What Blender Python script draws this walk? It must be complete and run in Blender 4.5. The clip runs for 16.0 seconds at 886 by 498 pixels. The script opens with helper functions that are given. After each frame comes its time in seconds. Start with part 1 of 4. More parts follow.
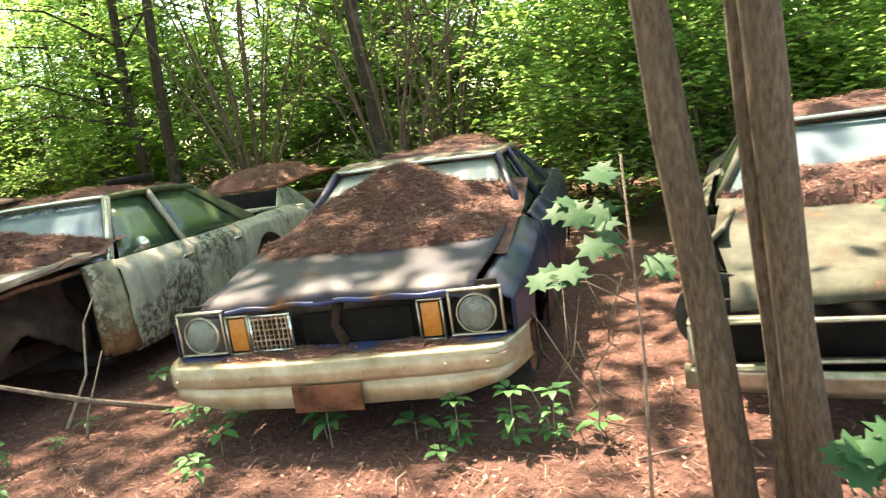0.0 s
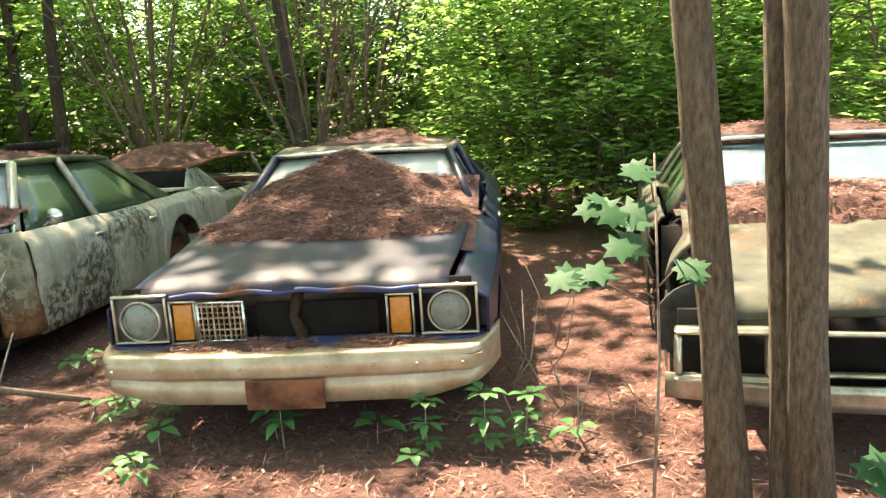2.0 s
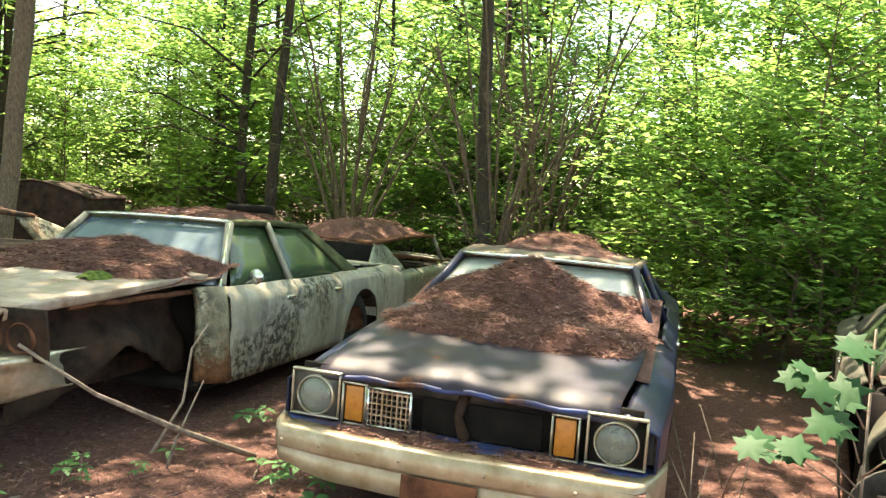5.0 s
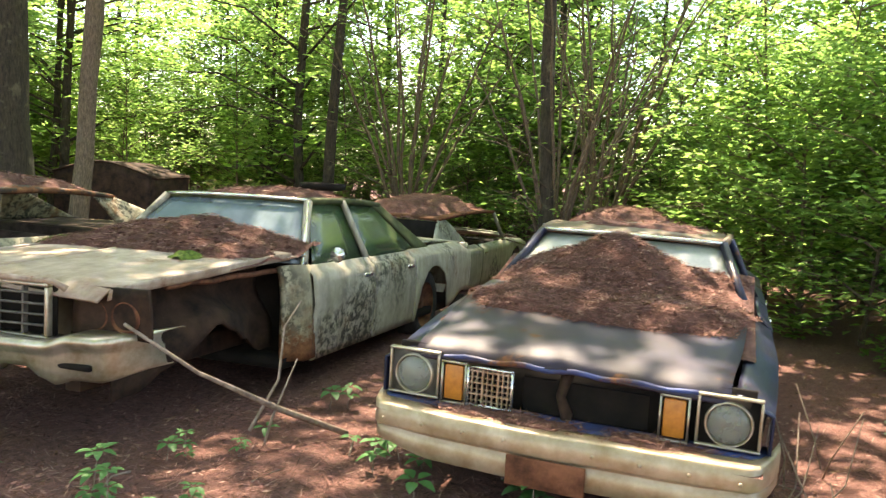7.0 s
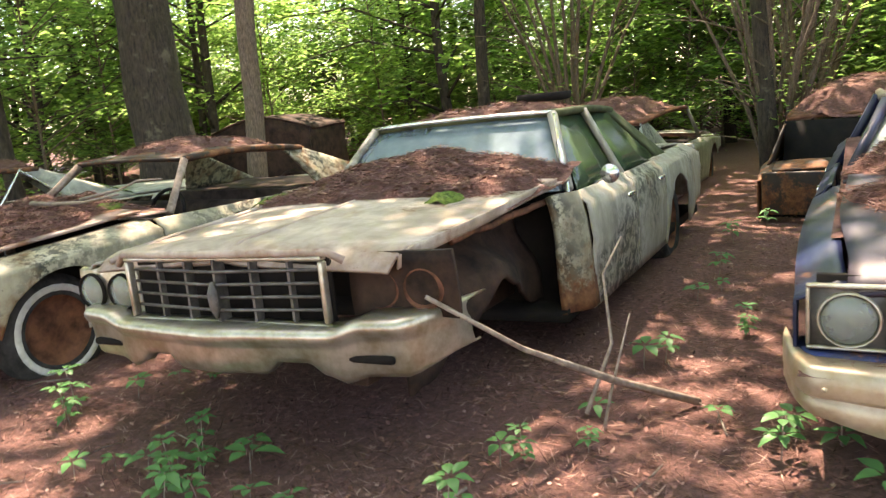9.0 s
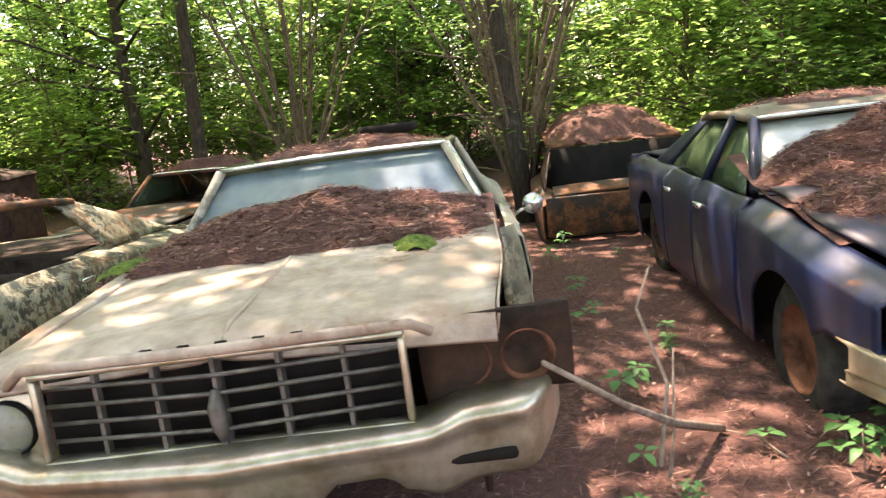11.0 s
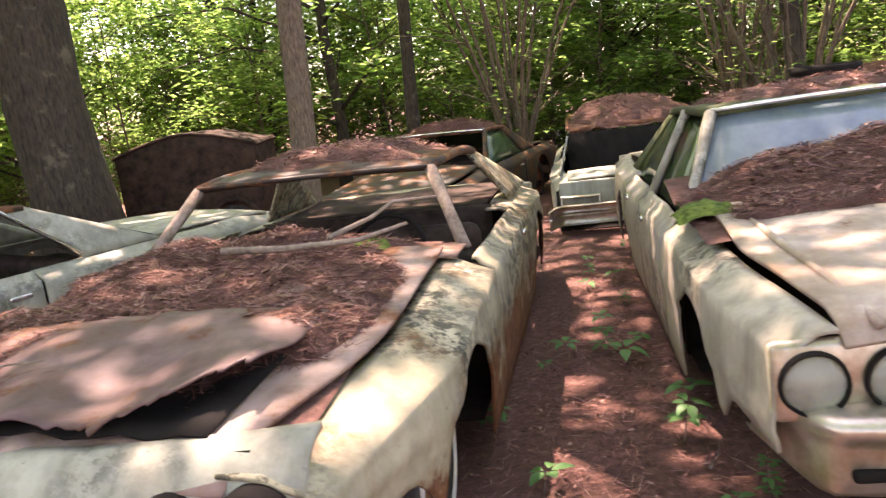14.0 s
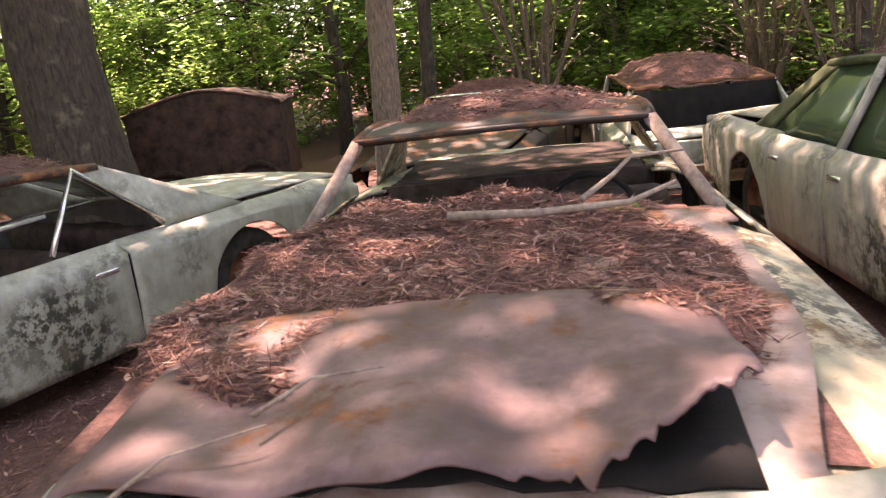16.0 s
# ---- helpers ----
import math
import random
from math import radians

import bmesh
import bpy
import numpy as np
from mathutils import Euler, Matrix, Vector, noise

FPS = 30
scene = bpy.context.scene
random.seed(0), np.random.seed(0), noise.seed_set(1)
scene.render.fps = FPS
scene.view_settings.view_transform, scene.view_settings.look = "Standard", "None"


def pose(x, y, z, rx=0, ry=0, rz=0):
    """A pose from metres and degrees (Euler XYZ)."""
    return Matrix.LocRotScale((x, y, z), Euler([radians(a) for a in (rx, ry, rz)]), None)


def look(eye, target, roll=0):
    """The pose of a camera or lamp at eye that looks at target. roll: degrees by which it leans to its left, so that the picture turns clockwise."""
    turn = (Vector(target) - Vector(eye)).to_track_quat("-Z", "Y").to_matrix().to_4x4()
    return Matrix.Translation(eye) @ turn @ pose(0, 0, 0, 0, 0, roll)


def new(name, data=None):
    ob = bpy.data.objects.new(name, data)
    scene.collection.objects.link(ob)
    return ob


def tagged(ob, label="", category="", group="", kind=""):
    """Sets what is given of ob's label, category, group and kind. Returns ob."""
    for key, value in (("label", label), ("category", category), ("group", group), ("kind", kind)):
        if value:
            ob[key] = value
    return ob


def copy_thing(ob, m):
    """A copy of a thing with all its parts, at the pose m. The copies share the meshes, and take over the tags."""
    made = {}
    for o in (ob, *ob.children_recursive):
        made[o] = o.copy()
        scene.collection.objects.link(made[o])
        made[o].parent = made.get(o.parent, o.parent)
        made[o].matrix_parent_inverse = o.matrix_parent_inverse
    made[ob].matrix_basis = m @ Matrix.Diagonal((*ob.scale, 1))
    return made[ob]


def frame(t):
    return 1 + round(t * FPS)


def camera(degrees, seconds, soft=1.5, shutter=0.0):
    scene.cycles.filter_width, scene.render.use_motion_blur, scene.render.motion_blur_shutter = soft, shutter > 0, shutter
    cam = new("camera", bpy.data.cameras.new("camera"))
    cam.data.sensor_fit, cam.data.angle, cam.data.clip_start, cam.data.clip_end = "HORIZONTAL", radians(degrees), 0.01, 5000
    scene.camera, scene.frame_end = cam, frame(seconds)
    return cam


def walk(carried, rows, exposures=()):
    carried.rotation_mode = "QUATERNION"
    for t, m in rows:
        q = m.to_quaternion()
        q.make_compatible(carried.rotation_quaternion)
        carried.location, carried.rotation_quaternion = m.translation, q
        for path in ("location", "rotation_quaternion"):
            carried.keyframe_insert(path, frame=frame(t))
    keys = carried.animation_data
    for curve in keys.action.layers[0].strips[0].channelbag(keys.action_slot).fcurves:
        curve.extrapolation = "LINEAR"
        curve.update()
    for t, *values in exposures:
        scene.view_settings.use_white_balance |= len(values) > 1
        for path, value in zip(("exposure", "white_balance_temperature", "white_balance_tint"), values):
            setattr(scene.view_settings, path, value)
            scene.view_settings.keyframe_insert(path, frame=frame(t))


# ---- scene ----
cam = camera(60.6, 16.0, soft=1.3, shutter=0.25)
PATH = [
    (0, (1.378, -3.257, 1.605), (0.919, -1.34, 1.262), -8.4),
    (0.5, (1.144, -3.097, 1.598), (0.683, -1.182, 1.248), -7.1),
    (1, (1.016, -3.145, 1.602), (0.761, -1.19, 1.262), -4.8),
    (1.5, (0.975, -3.157, 1.595), (0.823, -1.192, 1.254), -5.0),
    (2, (0.961, -3.151, 1.59), (0.794, -1.194, 1.215), -3.4),
    (2.5, (0.966, -3.126, 1.603), (0.757, -1.182, 1.182), -1.7),
    (3, (0.946, -3.154, 1.598), (0.71, -1.215, 1.167), 0.6),
    (3.5, (0.924, -3.18, 1.622), (0.6, -1.236, 1.279), 0.6),
    (4, (0.931, -3.192, 1.636), (0.503, -1.252, 1.405), -0.1),
    (4.2, (0.918, -3.18, 1.648), (0.457, -1.243, 1.462), 1.1),
    (6.3, (0.845, -3.166, 1.71), (0.141, -1.298, 1.581), 5.2),
    (6.5, (0.812, -3.17, 1.712), (0.121, -1.298, 1.572), 4.8),
    (7, (0.638, -3.205, 1.677), (-0.067, -1.346, 1.465), 3.4),
    (7.5, (0.421, -3.106, 1.632), (-0.41, -1.316, 1.311), 1.5),
    (8, (0.095, -2.946, 1.626), (-0.914, -1.279, 1.178), 0.9),
    (8.5, (-0.225, -2.809, 1.57), (-1.117, -1.078, 1.111), -0.2),
    (9, (-0.621, -2.635, 1.555), (-1.617, -0.948, 1.153), -5.7),
    (9.2, (-0.79, -2.592, 1.569), (-1.632, -0.81, 1.227), -4.1),
    (11.3, (-2.33, -2.438, 1.612), (-2.45, -0.482, 1.216), -7.4),
    (11.5, (-2.492, -2.417, 1.601), (-2.597, -0.462, 1.194), -7.7),
    (12, (-2.899, -2.419, 1.617), (-3.033, -0.472, 1.179), -8.2),
    (12.5, (-3.275, -2.526, 1.639), (-3.425, -0.584, 1.184), -8.6),
    (13, (-3.592, -2.397, 1.624), (-3.785, -0.457, 1.18), -10.4),
    (13.5, (-3.922, -2.387, 1.6), (-4.225, -0.467, 1.13), -8.3),
    (14, (-4.272, -2.367, 1.635), (-4.663, -0.45, 1.22), -7.2),
    (14.5, (-4.575, -2.187, 1.628), (-5.018, -0.275, 1.243), -8.8),
    (15, (-4.913, -2.185, 1.605), (-5.384, -0.286, 1.19), -7.0),
    (15.5, (-5.198, -2.114, 1.591), (-5.547, -0.205, 1.108), -6.3),
    (16, (-5.491, -1.96, 1.625), (-5.755, -0.044, 1.116), -6.5),
]
walk(cam, [(t, look(eye, target, roll)) for t, eye, target, roll in PATH], exposures=[(0, 2.56, 8100, 8), (4, 2.52, 8100, 8), (6.5, 2.42, 8100, 12), (8, 2.64, 8000, 18), (12, 2.68, 7900, 28), (16, 2.62, 7950, 46)])

# ---- light ----
SUN_EL, SUN_AZ = 62.0, 330.0   # degrees; azimuth clockwise from +y
world = bpy.data.worlds.new("sky")
scene.world = world
world.use_nodes = True
wn = world.node_tree.nodes
sky = wn.new("ShaderNodeTexSky")
sky.sky_type, sky.sun_disc = "NISHITA", False
sky.sun_elevation, sky.sun_rotation = radians(SUN_EL), radians(SUN_AZ)
wn["Background"].inputs["Strength"].default_value = 0.15
world.node_tree.links.new(sky.outputs[0], wn["Background"].inputs["Color"])
sun = new("sun", bpy.data.lights.new("sun", "SUN"))
sun.data.energy, sun.data.angle, sun.data.color = 5.0, radians(0.6), (1.0, 0.93, 0.82)
sd = Vector((math.sin(radians(SUN_AZ)) * math.cos(radians(SUN_EL)), math.cos(radians(SUN_AZ)) * math.cos(radians(SUN_EL)), math.sin(radians(SUN_EL))))
sun.matrix_world = look(tuple(sd * 40), (0, 0, 0))



# ---- materials ----
def mat(name):
    m = bpy.data.materials.new(name)
    m.use_nodes = True
    return m, m.node_tree.nodes, m.node_tree.links, m.node_tree.nodes["Principled BSDF"]


def noise_node(n, l, scale, detail=6, rough=0.6, vec=None):
    t = n.new("ShaderNodeTexNoise")
    t.inputs["Scale"].default_value, t.inputs["Detail"].default_value, t.inputs["Roughness"].default_value = scale, detail, rough
    if vec is None:
        vec = n.new("ShaderNodeTexCoord").outputs["Object"]
    l.new(vec, t.inputs["Vector"])
    return t.outputs["Fac"]


def ramp(n, l, fac, stops):
    r = n.new("ShaderNodeValToRGB")
    e = r.color_ramp.elements
    while len(e) < len(stops):
        e.new(0.5)
    for k, (p, c) in zip(e, stops):
        k.position, k.color = p, (*c, 1) if len(c) == 3 else c
    l.new(fac, r.inputs["Fac"])
    return r.outputs["Color"]


def step(n, l, fac, a, b):
    r = n.new("ShaderNodeMapRange")
    r.inputs["From Min"].default_value, r.inputs["From Max"].default_value = a, b
    l.new(fac, r.inputs["Value"])
    return r.outputs["Result"]


def mixc(n, l, fac, a, b):
    x = n.new("ShaderNodeMix")
    x.data_type = "RGBA"
    for s, v in ((x.inputs["Factor"], fac), (x.inputs["A"], a), (x.inputs["B"], b)):
        if isinstance(v, (int, float)):
            s.default_value = v
        elif isinstance(v, tuple):
            s.default_value = (*v, 1)
        else:
            l.new(v, s)
    return x.outputs["Result"]


def bump(n, l, b, height, strength=0.4, dist=0.01):
    k = n.new("ShaderNodeBump")
    k.inputs["Strength"].default_value, k.inputs["Distance"].default_value = strength, dist
    l.new(height, k.inputs["Height"])
    l.new(k.outputs["Normal"], b.inputs["Normal"])


def paint(name, base, faded, rust=0.42, grime=0.5, moss=None, rough=0.45, streak=1.0, low_rust=0.0):
    """Weathered car paint: faded patches, soft runs of dirt, lichen blotches in colonies, rust with a stained rim, moss."""
    m, n, l, b = mat(name)
    tc = n.new("ShaderNodeTexCoord").outputs["Object"]

    def times(a, k):
        x = n.new("ShaderNodeMath")
        x.operation = "MULTIPLY"
        l.new(a, x.inputs[0])
        if isinstance(k, float):
            x.inputs[1].default_value = k
        else:
            l.new(k, x.inputs[1])
        return x.outputs[0]

    c = mixc(n, l, step(n, l, noise_node(n, l, 2.2, 6, 0.62, tc), 0.36, 0.66), base, faded)
    dirt = tuple(0.32 * v + w * min(1.0, 0.2 + 2 * max(base)) for v, w in zip(base, (0.030, 0.022, 0.014)))
    mp = n.new("ShaderNodeMapping")
    mp.inputs["Scale"].default_value = (7, 5, 0.9 * streak)
    l.new(tc, mp.inputs["Vector"])
    c = mixc(n, l, times(step(n, l, noise_node(n, l, 1.6, 6, 0.6, mp.outputs["Vector"]), 0.42, 0.78), 0.75), c, dirt)
    c = mixc(n, l, times(step(n, l, noise_node(n, l, 5.5, 9, 0.75, tc), 0.42, 0.72), 0.6), c, dirt)
    colony = step(n, l, noise_node(n, l, 1.25, 4, 0.55, tc), grime - 0.06, grime + 0.06)
    spots = step(n, l, noise_node(n, l, 15, 9, 0.78, tc), 0.47, 0.53)
    c = mixc(n, l, times(spots, colony), c, (0.040, 0.040, 0.028))
    c = mixc(n, l, step(n, l, noise_node(n, l, 42, 6, 0.75, tc), 0.62, 0.74), c, tuple(0.22 * v + w for v, w in zip(base, (0.03, 0.02, 0.012))))
    rn = noise_node(n, l, 2.6, 10, 0.72, tc)
    if low_rust:
        z = n.new("ShaderNodeSeparateXYZ")
        l.new(tc, z.inputs[0])
        a = n.new("ShaderNodeMath")
        a.operation = "MULTIPLY_ADD"
        l.new(step(n, l, z.outputs["Z"], 0.72, 0.25), a.inputs[0])
        a.inputs[1].default_value = low_rust
        l.new(rn, a.inputs[2])
        rn = a.outputs[0]
    rc = ramp(n, l, noise_node(n, l, 14, 8, 0.7, tc), [(0.3, (0.055, 0.022, 0.013)), (0.55, (0.17, 0.070, 0.032)), (0.75, (0.29, 0.145, 0.065))])
    stain = times(step(n, l, rn, 0.90 - rust, 1.02 - rust), 0.55)
    c = mixc(n, l, stain, c, (0.45 * base[0] + 0.03, 0.27 * base[1] + 0.014, 0.16 * base[2] + 0.006))
    rf = step(n, l, rn, 1 - rust, 1.06 - rust)
    c = mixc(n, l, rf, c, rc)
    if moss:
        c = mixc(n, l, times(step(n, l, noise_node(n, l, 1.7, 8, 0.65, tc), 1 - moss, 1.14 - moss), 0.8), c, ramp(n, l, noise_node(n, l, 40, 5, 0.6, tc), [(0.3, (0.04, 0.055, 0.016)), (0.7, (0.14, 0.17, 0.05))]))
    l.new(c, b.inputs["Base Color"])
    q = n.new("ShaderNodeMapRange")
    q.inputs["To Min"].default_value, q.inputs["To Max"].default_value = rough, 0.9
    l.new(rf, q.inputs["Value"])
    l.new(q.outputs["Result"], b.inputs["Roughness"])
    b.inputs["Specular IOR Level"].default_value = 0.3
    bump(n, l, b, noise_node(n, l, 55, 8, 0.75, tc), 0.35, 0.004)
    return m


def plain(name, c1, c2, scale=8, rough=0.7, metal=0.0, bumps=0.3, fine=60):
    m, n, l, b = mat(name)
    tc = n.new("ShaderNodeTexCoord").outputs["Object"]
    c = ramp(n, l, noise_node(n, l, scale, 7, 0.65, tc), [(0.35, c1), (0.65, c2)])
    l.new(c, b.inputs["Base Color"])
    b.inputs["Roughness"].default_value, b.inputs["Metallic"].default_value = rough, metal
    if rough > 0.8:
        b.inputs["Specular IOR Level"].default_value = 0.2
    bump(n, l, b, noise_node(n, l, fine, 6, 0.7, tc), bumps, 0.006)
    return m


def islands(name, stops, rough=0.8, translucent=0.0):
    """Loose bits (needles, leaves): each island takes its own shade."""
    m, n, l, b = mat(name)
    g = n.new("ShaderNodeNewGeometry").outputs["Random Per Island"]
    c = ramp(n, l, g, stops)
    l.new(c, b.inputs["Base Color"])
    b.inputs["Roughness"].default_value = rough
    b.inputs["Specular IOR Level"].default_value = 0.2
    if translucent:
        t = n.new("ShaderNodeBsdfTranslucent")
        l.new(c, t.inputs["Color"])
        mx = n.new("ShaderNodeMixShader")
        mx.inputs[0].default_value = translucent
        l.new(b.outputs[0], mx.inputs[1])
        l.new(t.outputs[0], mx.inputs[2])
        l.new(mx.outputs[0], n["Material Output"].inputs["Surface"])
    return m


def litter_material():
    m, n, l, b = mat("needle litter")
    tc = n.new("ShaderNodeTexCoord").outputs["Object"]
    c = ramp(n, l, noise_node(n, l, 26, 9, 0.75, tc), [(0.3, (0.045, 0.019, 0.015)), (0.5, (0.15, 0.064, 0.050)), (0.72, (0.30, 0.145, 0.115))])
    c = mixc(n, l, step(n, l, noise_node(n, l, 1.3, 5, 0.6, tc), 0.45, 0.7), c, (0.14, 0.062, 0.048))
    l.new(c, b.inputs["Base Color"])
    b.inputs["Roughness"].default_value = 0.95
    bump(n, l, b, noise_node(n, l, 45, 8, 0.8, tc), 0.9, 0.03)
    return m


def glass_material(name, tint, haze):
    """Dusty car glass: a clear tinted sheet under a film of dirt."""
    m, n, l, b = mat(name)
    tc = n.new("ShaderNodeTexCoord").outputs["Object"]
    l.new(ramp(n, l, noise_node(n, l, 6, 7, 0.7, tc), [(0.3, tint), (0.7, tuple(min(1, v * 1.5) for v in tint))]), b.inputs["Base Color"])
    b.inputs["Roughness"].default_value = 0.12
    b.inputs["Specular IOR Level"].default_value = 0.8
    t = n.new("ShaderNodeBsdfTransparent")
    t.inputs["Color"].default_value = (0.6, 0.68, 0.62, 1)
    mx = n.new("ShaderNodeMixShader")
    mx.inputs[0].default_value = haze
    l.new(t.outputs[0], mx.inputs[1])
    l.new(b.outputs[0], mx.inputs[2])
    l.new(mx.outputs[0], n["Material Output"].inputs["Surface"])
    return m


def bark_material(name, c1, c2, scale):
    """Bark with upright furrows."""
    m, n, l, b = mat(name)
    mp = n.new("ShaderNodeMapping")
    mp.inputs["Scale"].default_value = (1, 1, 0.24)
    l.new(n.new("ShaderNodeTexCoord").outputs["Object"], mp.inputs["Vector"])
    f = noise_node(n, l, scale * 3, 8, 0.72, mp.outputs["Vector"])
    c = ramp(n, l, f, [(0.36, c1), (0.62, c2)])
    c = mixc(n, l, step(n, l, noise_node(n, l, 5, 6, 0.6), 0.58, 0.72), c, (0.12, 0.10, 0.07))
    l.new(c, b.inputs["Base Color"])
    b.inputs["Roughness"].default_value = 0.95
    bump(n, l, b, f, 0.9, 0.02)
    return m


LITTER = litter_material()
MAPLELEAF = islands("maple leaves", [(0.0, (0.015, 0.055, 0.022)), (1.0, (0.035, 0.10, 0.04))], 0.6, 0.3)
NEEDLE = islands("pine needles", [(0.0, (0.045, 0.019, 0.014)), (0.4, (0.14, 0.058, 0.044)), (0.78, (0.27, 0.128, 0.10)), (1.0, (0.38, 0.24, 0.19))])
LEAF = islands("green leaves", [(0.0, (0.09, 0.18, 0.05)), (0.5, (0.21, 0.36, 0.09)), (1.0, (0.37, 0.53, 0.15))], 0.5, 0.78)
SEEDLEAF = islands("seedling leaves", [(0.0, (0.05, 0.15, 0.05)), (1.0, (0.13, 0.28, 0.09))], 0.45, 0.35)
BARK = bark_material("grey-brown bark", (0.055, 0.036, 0.024), (0.19, 0.135, 0.09), 24)
DARKBARK = bark_material("dark bark", (0.014, 0.010, 0.008), (0.065, 0.047, 0.032), 10)
TWIG = plain("dead twig", (0.14, 0.10, 0.08), (0.32, 0.25, 0.20), 20, 0.9)
BLUE = paint("faded blue paint", (0.008, 0.017, 0.058), (0.026, 0.028, 0.052), 0.39, 0.58, rough=0.34)
TAN = paint("tan rusted roof paint", (0.16, 0.11, 0.08), (0.28, 0.22, 0.16), 0.42, 0.6)
BLUEHOOD = paint("rusted blue hood paint", (0.012, 0.013, 0.038), (0.046, 0.029, 0.036), 0.42, 0.60, rough=0.5)
WORNBLUE = paint("bright blue worn edge", (0.02, 0.06, 0.24), (0.06, 0.05, 0.075), 0.44, 0.6, rough=0.55)
DULLBAR = plain("dull grey grille metal", (0.055, 0.050, 0.045), (0.16, 0.145, 0.13), 14, 0.5, 0.4, 0.1)
CREAM = paint("cream paint", (0.38, 0.345, 0.27), (0.48, 0.44, 0.37), 0.34, 0.545, 0.29, 0.5, 0.9)
CREAMHOOD = paint("bleached cream hood paint", (0.36, 0.265, 0.205), (0.54, 0.44, 0.37), 0.38, 0.62, rough=0.45)
MOSSY = paint("mossy cream paint", (0.36, 0.34, 0.24), (0.45, 0.44, 0.31), 0.32, 0.53, 0.50, 0.6)
RUSTCREAM = paint("rusty cream paint", (0.34, 0.30, 0.20), (0.44, 0.39, 0.28), 0.40, 0.46, 0.26, 0.6, 0.7, 0.30)
PALEGREEN = paint("pale green white paint", (0.29, 0.29, 0.23), (0.40, 0.40, 0.33), 0.32, 0.575, 0.3, 0.55)
LICHEN = paint("lichen covered pale paint", (0.055, 0.055, 0.040), (0.11, 0.105, 0.075), 0.40, 0.54, 0.40, 0.8)
DARKPAINT = paint("dark burnt paint", (0.02, 0.018, 0.016), (0.05, 0.035, 0.028), 0.5, 0.6, rough=0.6)
PINKHOOD = paint("rust-stained bleached hood paint", (0.29, 0.195, 0.165), (0.42, 0.31, 0.27), 0.47, 0.6, rough=0.55)
RUST = plain("rusted sheet", (0.05, 0.02, 0.012), (0.22, 0.09, 0.05), 7, 0.85)
RUSTHOOD = paint("weathered hood skin", (0.09, 0.050, 0.052), (0.25, 0.150, 0.14), 0.45, 0.60, rough=0.5)
# Real black parts, and painted shade for cabins, gaps and openings.
DARK = plain("grimy black metal and painted shade", (0.004, 0.0035, 0.003), (0.014, 0.010, 0.008), 6, 0.9)
BROWNDARK = plain("rusty inner metal", (0.014, 0.009, 0.007), (0.060, 0.033, 0.022), 6, 0.9)
CHROME = plain("tarnished chrome", (0.30, 0.25, 0.17), (0.54, 0.49, 0.41), 9, 0.32, 0.75, 0.08)
BRIGHT = plain("bright trim", (0.55, 0.54, 0.50), (0.75, 0.74, 0.70), 12, 0.25, 0.85, 0.05)
GOLDBUMP = plain("yellowed bumper chrome", (0.28, 0.20, 0.115), (0.47, 0.385, 0.28), 7, 0.42, 0.45, 0.12)
RUBBER = plain("old tyre rubber", (0.018, 0.017, 0.016), (0.06, 0.055, 0.05), 10, 0.9)
WHITEWALL = plain("whitewall band", (0.45, 0.42, 0.36), (0.62, 0.60, 0.54), 14, 0.8)
AMBER = plain("amber lens", (0.35, 0.12, 0.02), (0.50, 0.19, 0.03), 30, 0.35, 0, 0.2)
LENS = plain("clouded lamp glass", (0.24, 0.30, 0.24), (0.42, 0.48, 0.40), 9, 0.15, 0.3, 0.2, 90)
MOSS = plain("moss", (0.035, 0.06, 0.012), (0.13, 0.18, 0.035), 40, 1.0, 0, 1.0, 80)
VINYL = plain("vinyl roof with algae", (0.035, 0.04, 0.02), (0.09, 0.10, 0.045), 6, 0.85, 0, 0.4)
WINDSHIELD = glass_material("blue-grey windscreen glass", (0.13, 0.17, 0.19), 0.75)
SIDEGLASS = glass_material("green algae window glass", (0.055, 0.085, 0.045), 0.8)
PALEGLASS = glass_material("milky windscreen glass", (0.34, 0.35, 0.33), 0.85)
LAMPGLASS = glass_material("cloudy lamp glass", (0.38, 0.40, 0.36), 0.34)
DISH = plain("silvered lamp dish", (0.45, 0.45, 0.41), (0.80, 0.80, 0.76), 16, 0.2, 0.9, 0.25)
SEAT = plain("rotten seat cloth", (0.02, 0.013, 0.010), (0.07, 0.045, 0.035), 9, 0.95)


# ---- mesh helpers ----
def root(name, m, label, category, group="", kind=""):
    ob = new(name)
    ob.matrix_world = m
    return tagged(ob, label, category, group, kind)


def part(name, bm, material, parent=None, label="", smooth=True, thick=0.0, bevel=0.0):
    me = bpy.data.meshes.new(name)
    bmesh.ops.recalc_face_normals(bm, faces=bm.faces)
    bm.to_mesh(me)
    bm.free()
    for k in material if isinstance(material, (list, tuple)) else [material]:
        me.materials.append(k)
    if smooth:
        me.shade_smooth()
    ob = new(name, me)
    if parent is not None:
        ob.parent = parent
    if label:
        ob["label"] = label
    if thick:
        s = ob.modifiers.new("thickness", "SOLIDIFY")
        s.thickness, s.offset = thick, -1
    if bevel:
        s = ob.modifiers.new("edge", "BEVEL")
        s.width, s.segments, s.limit_method = bevel, 2, "ANGLE"
    return ob


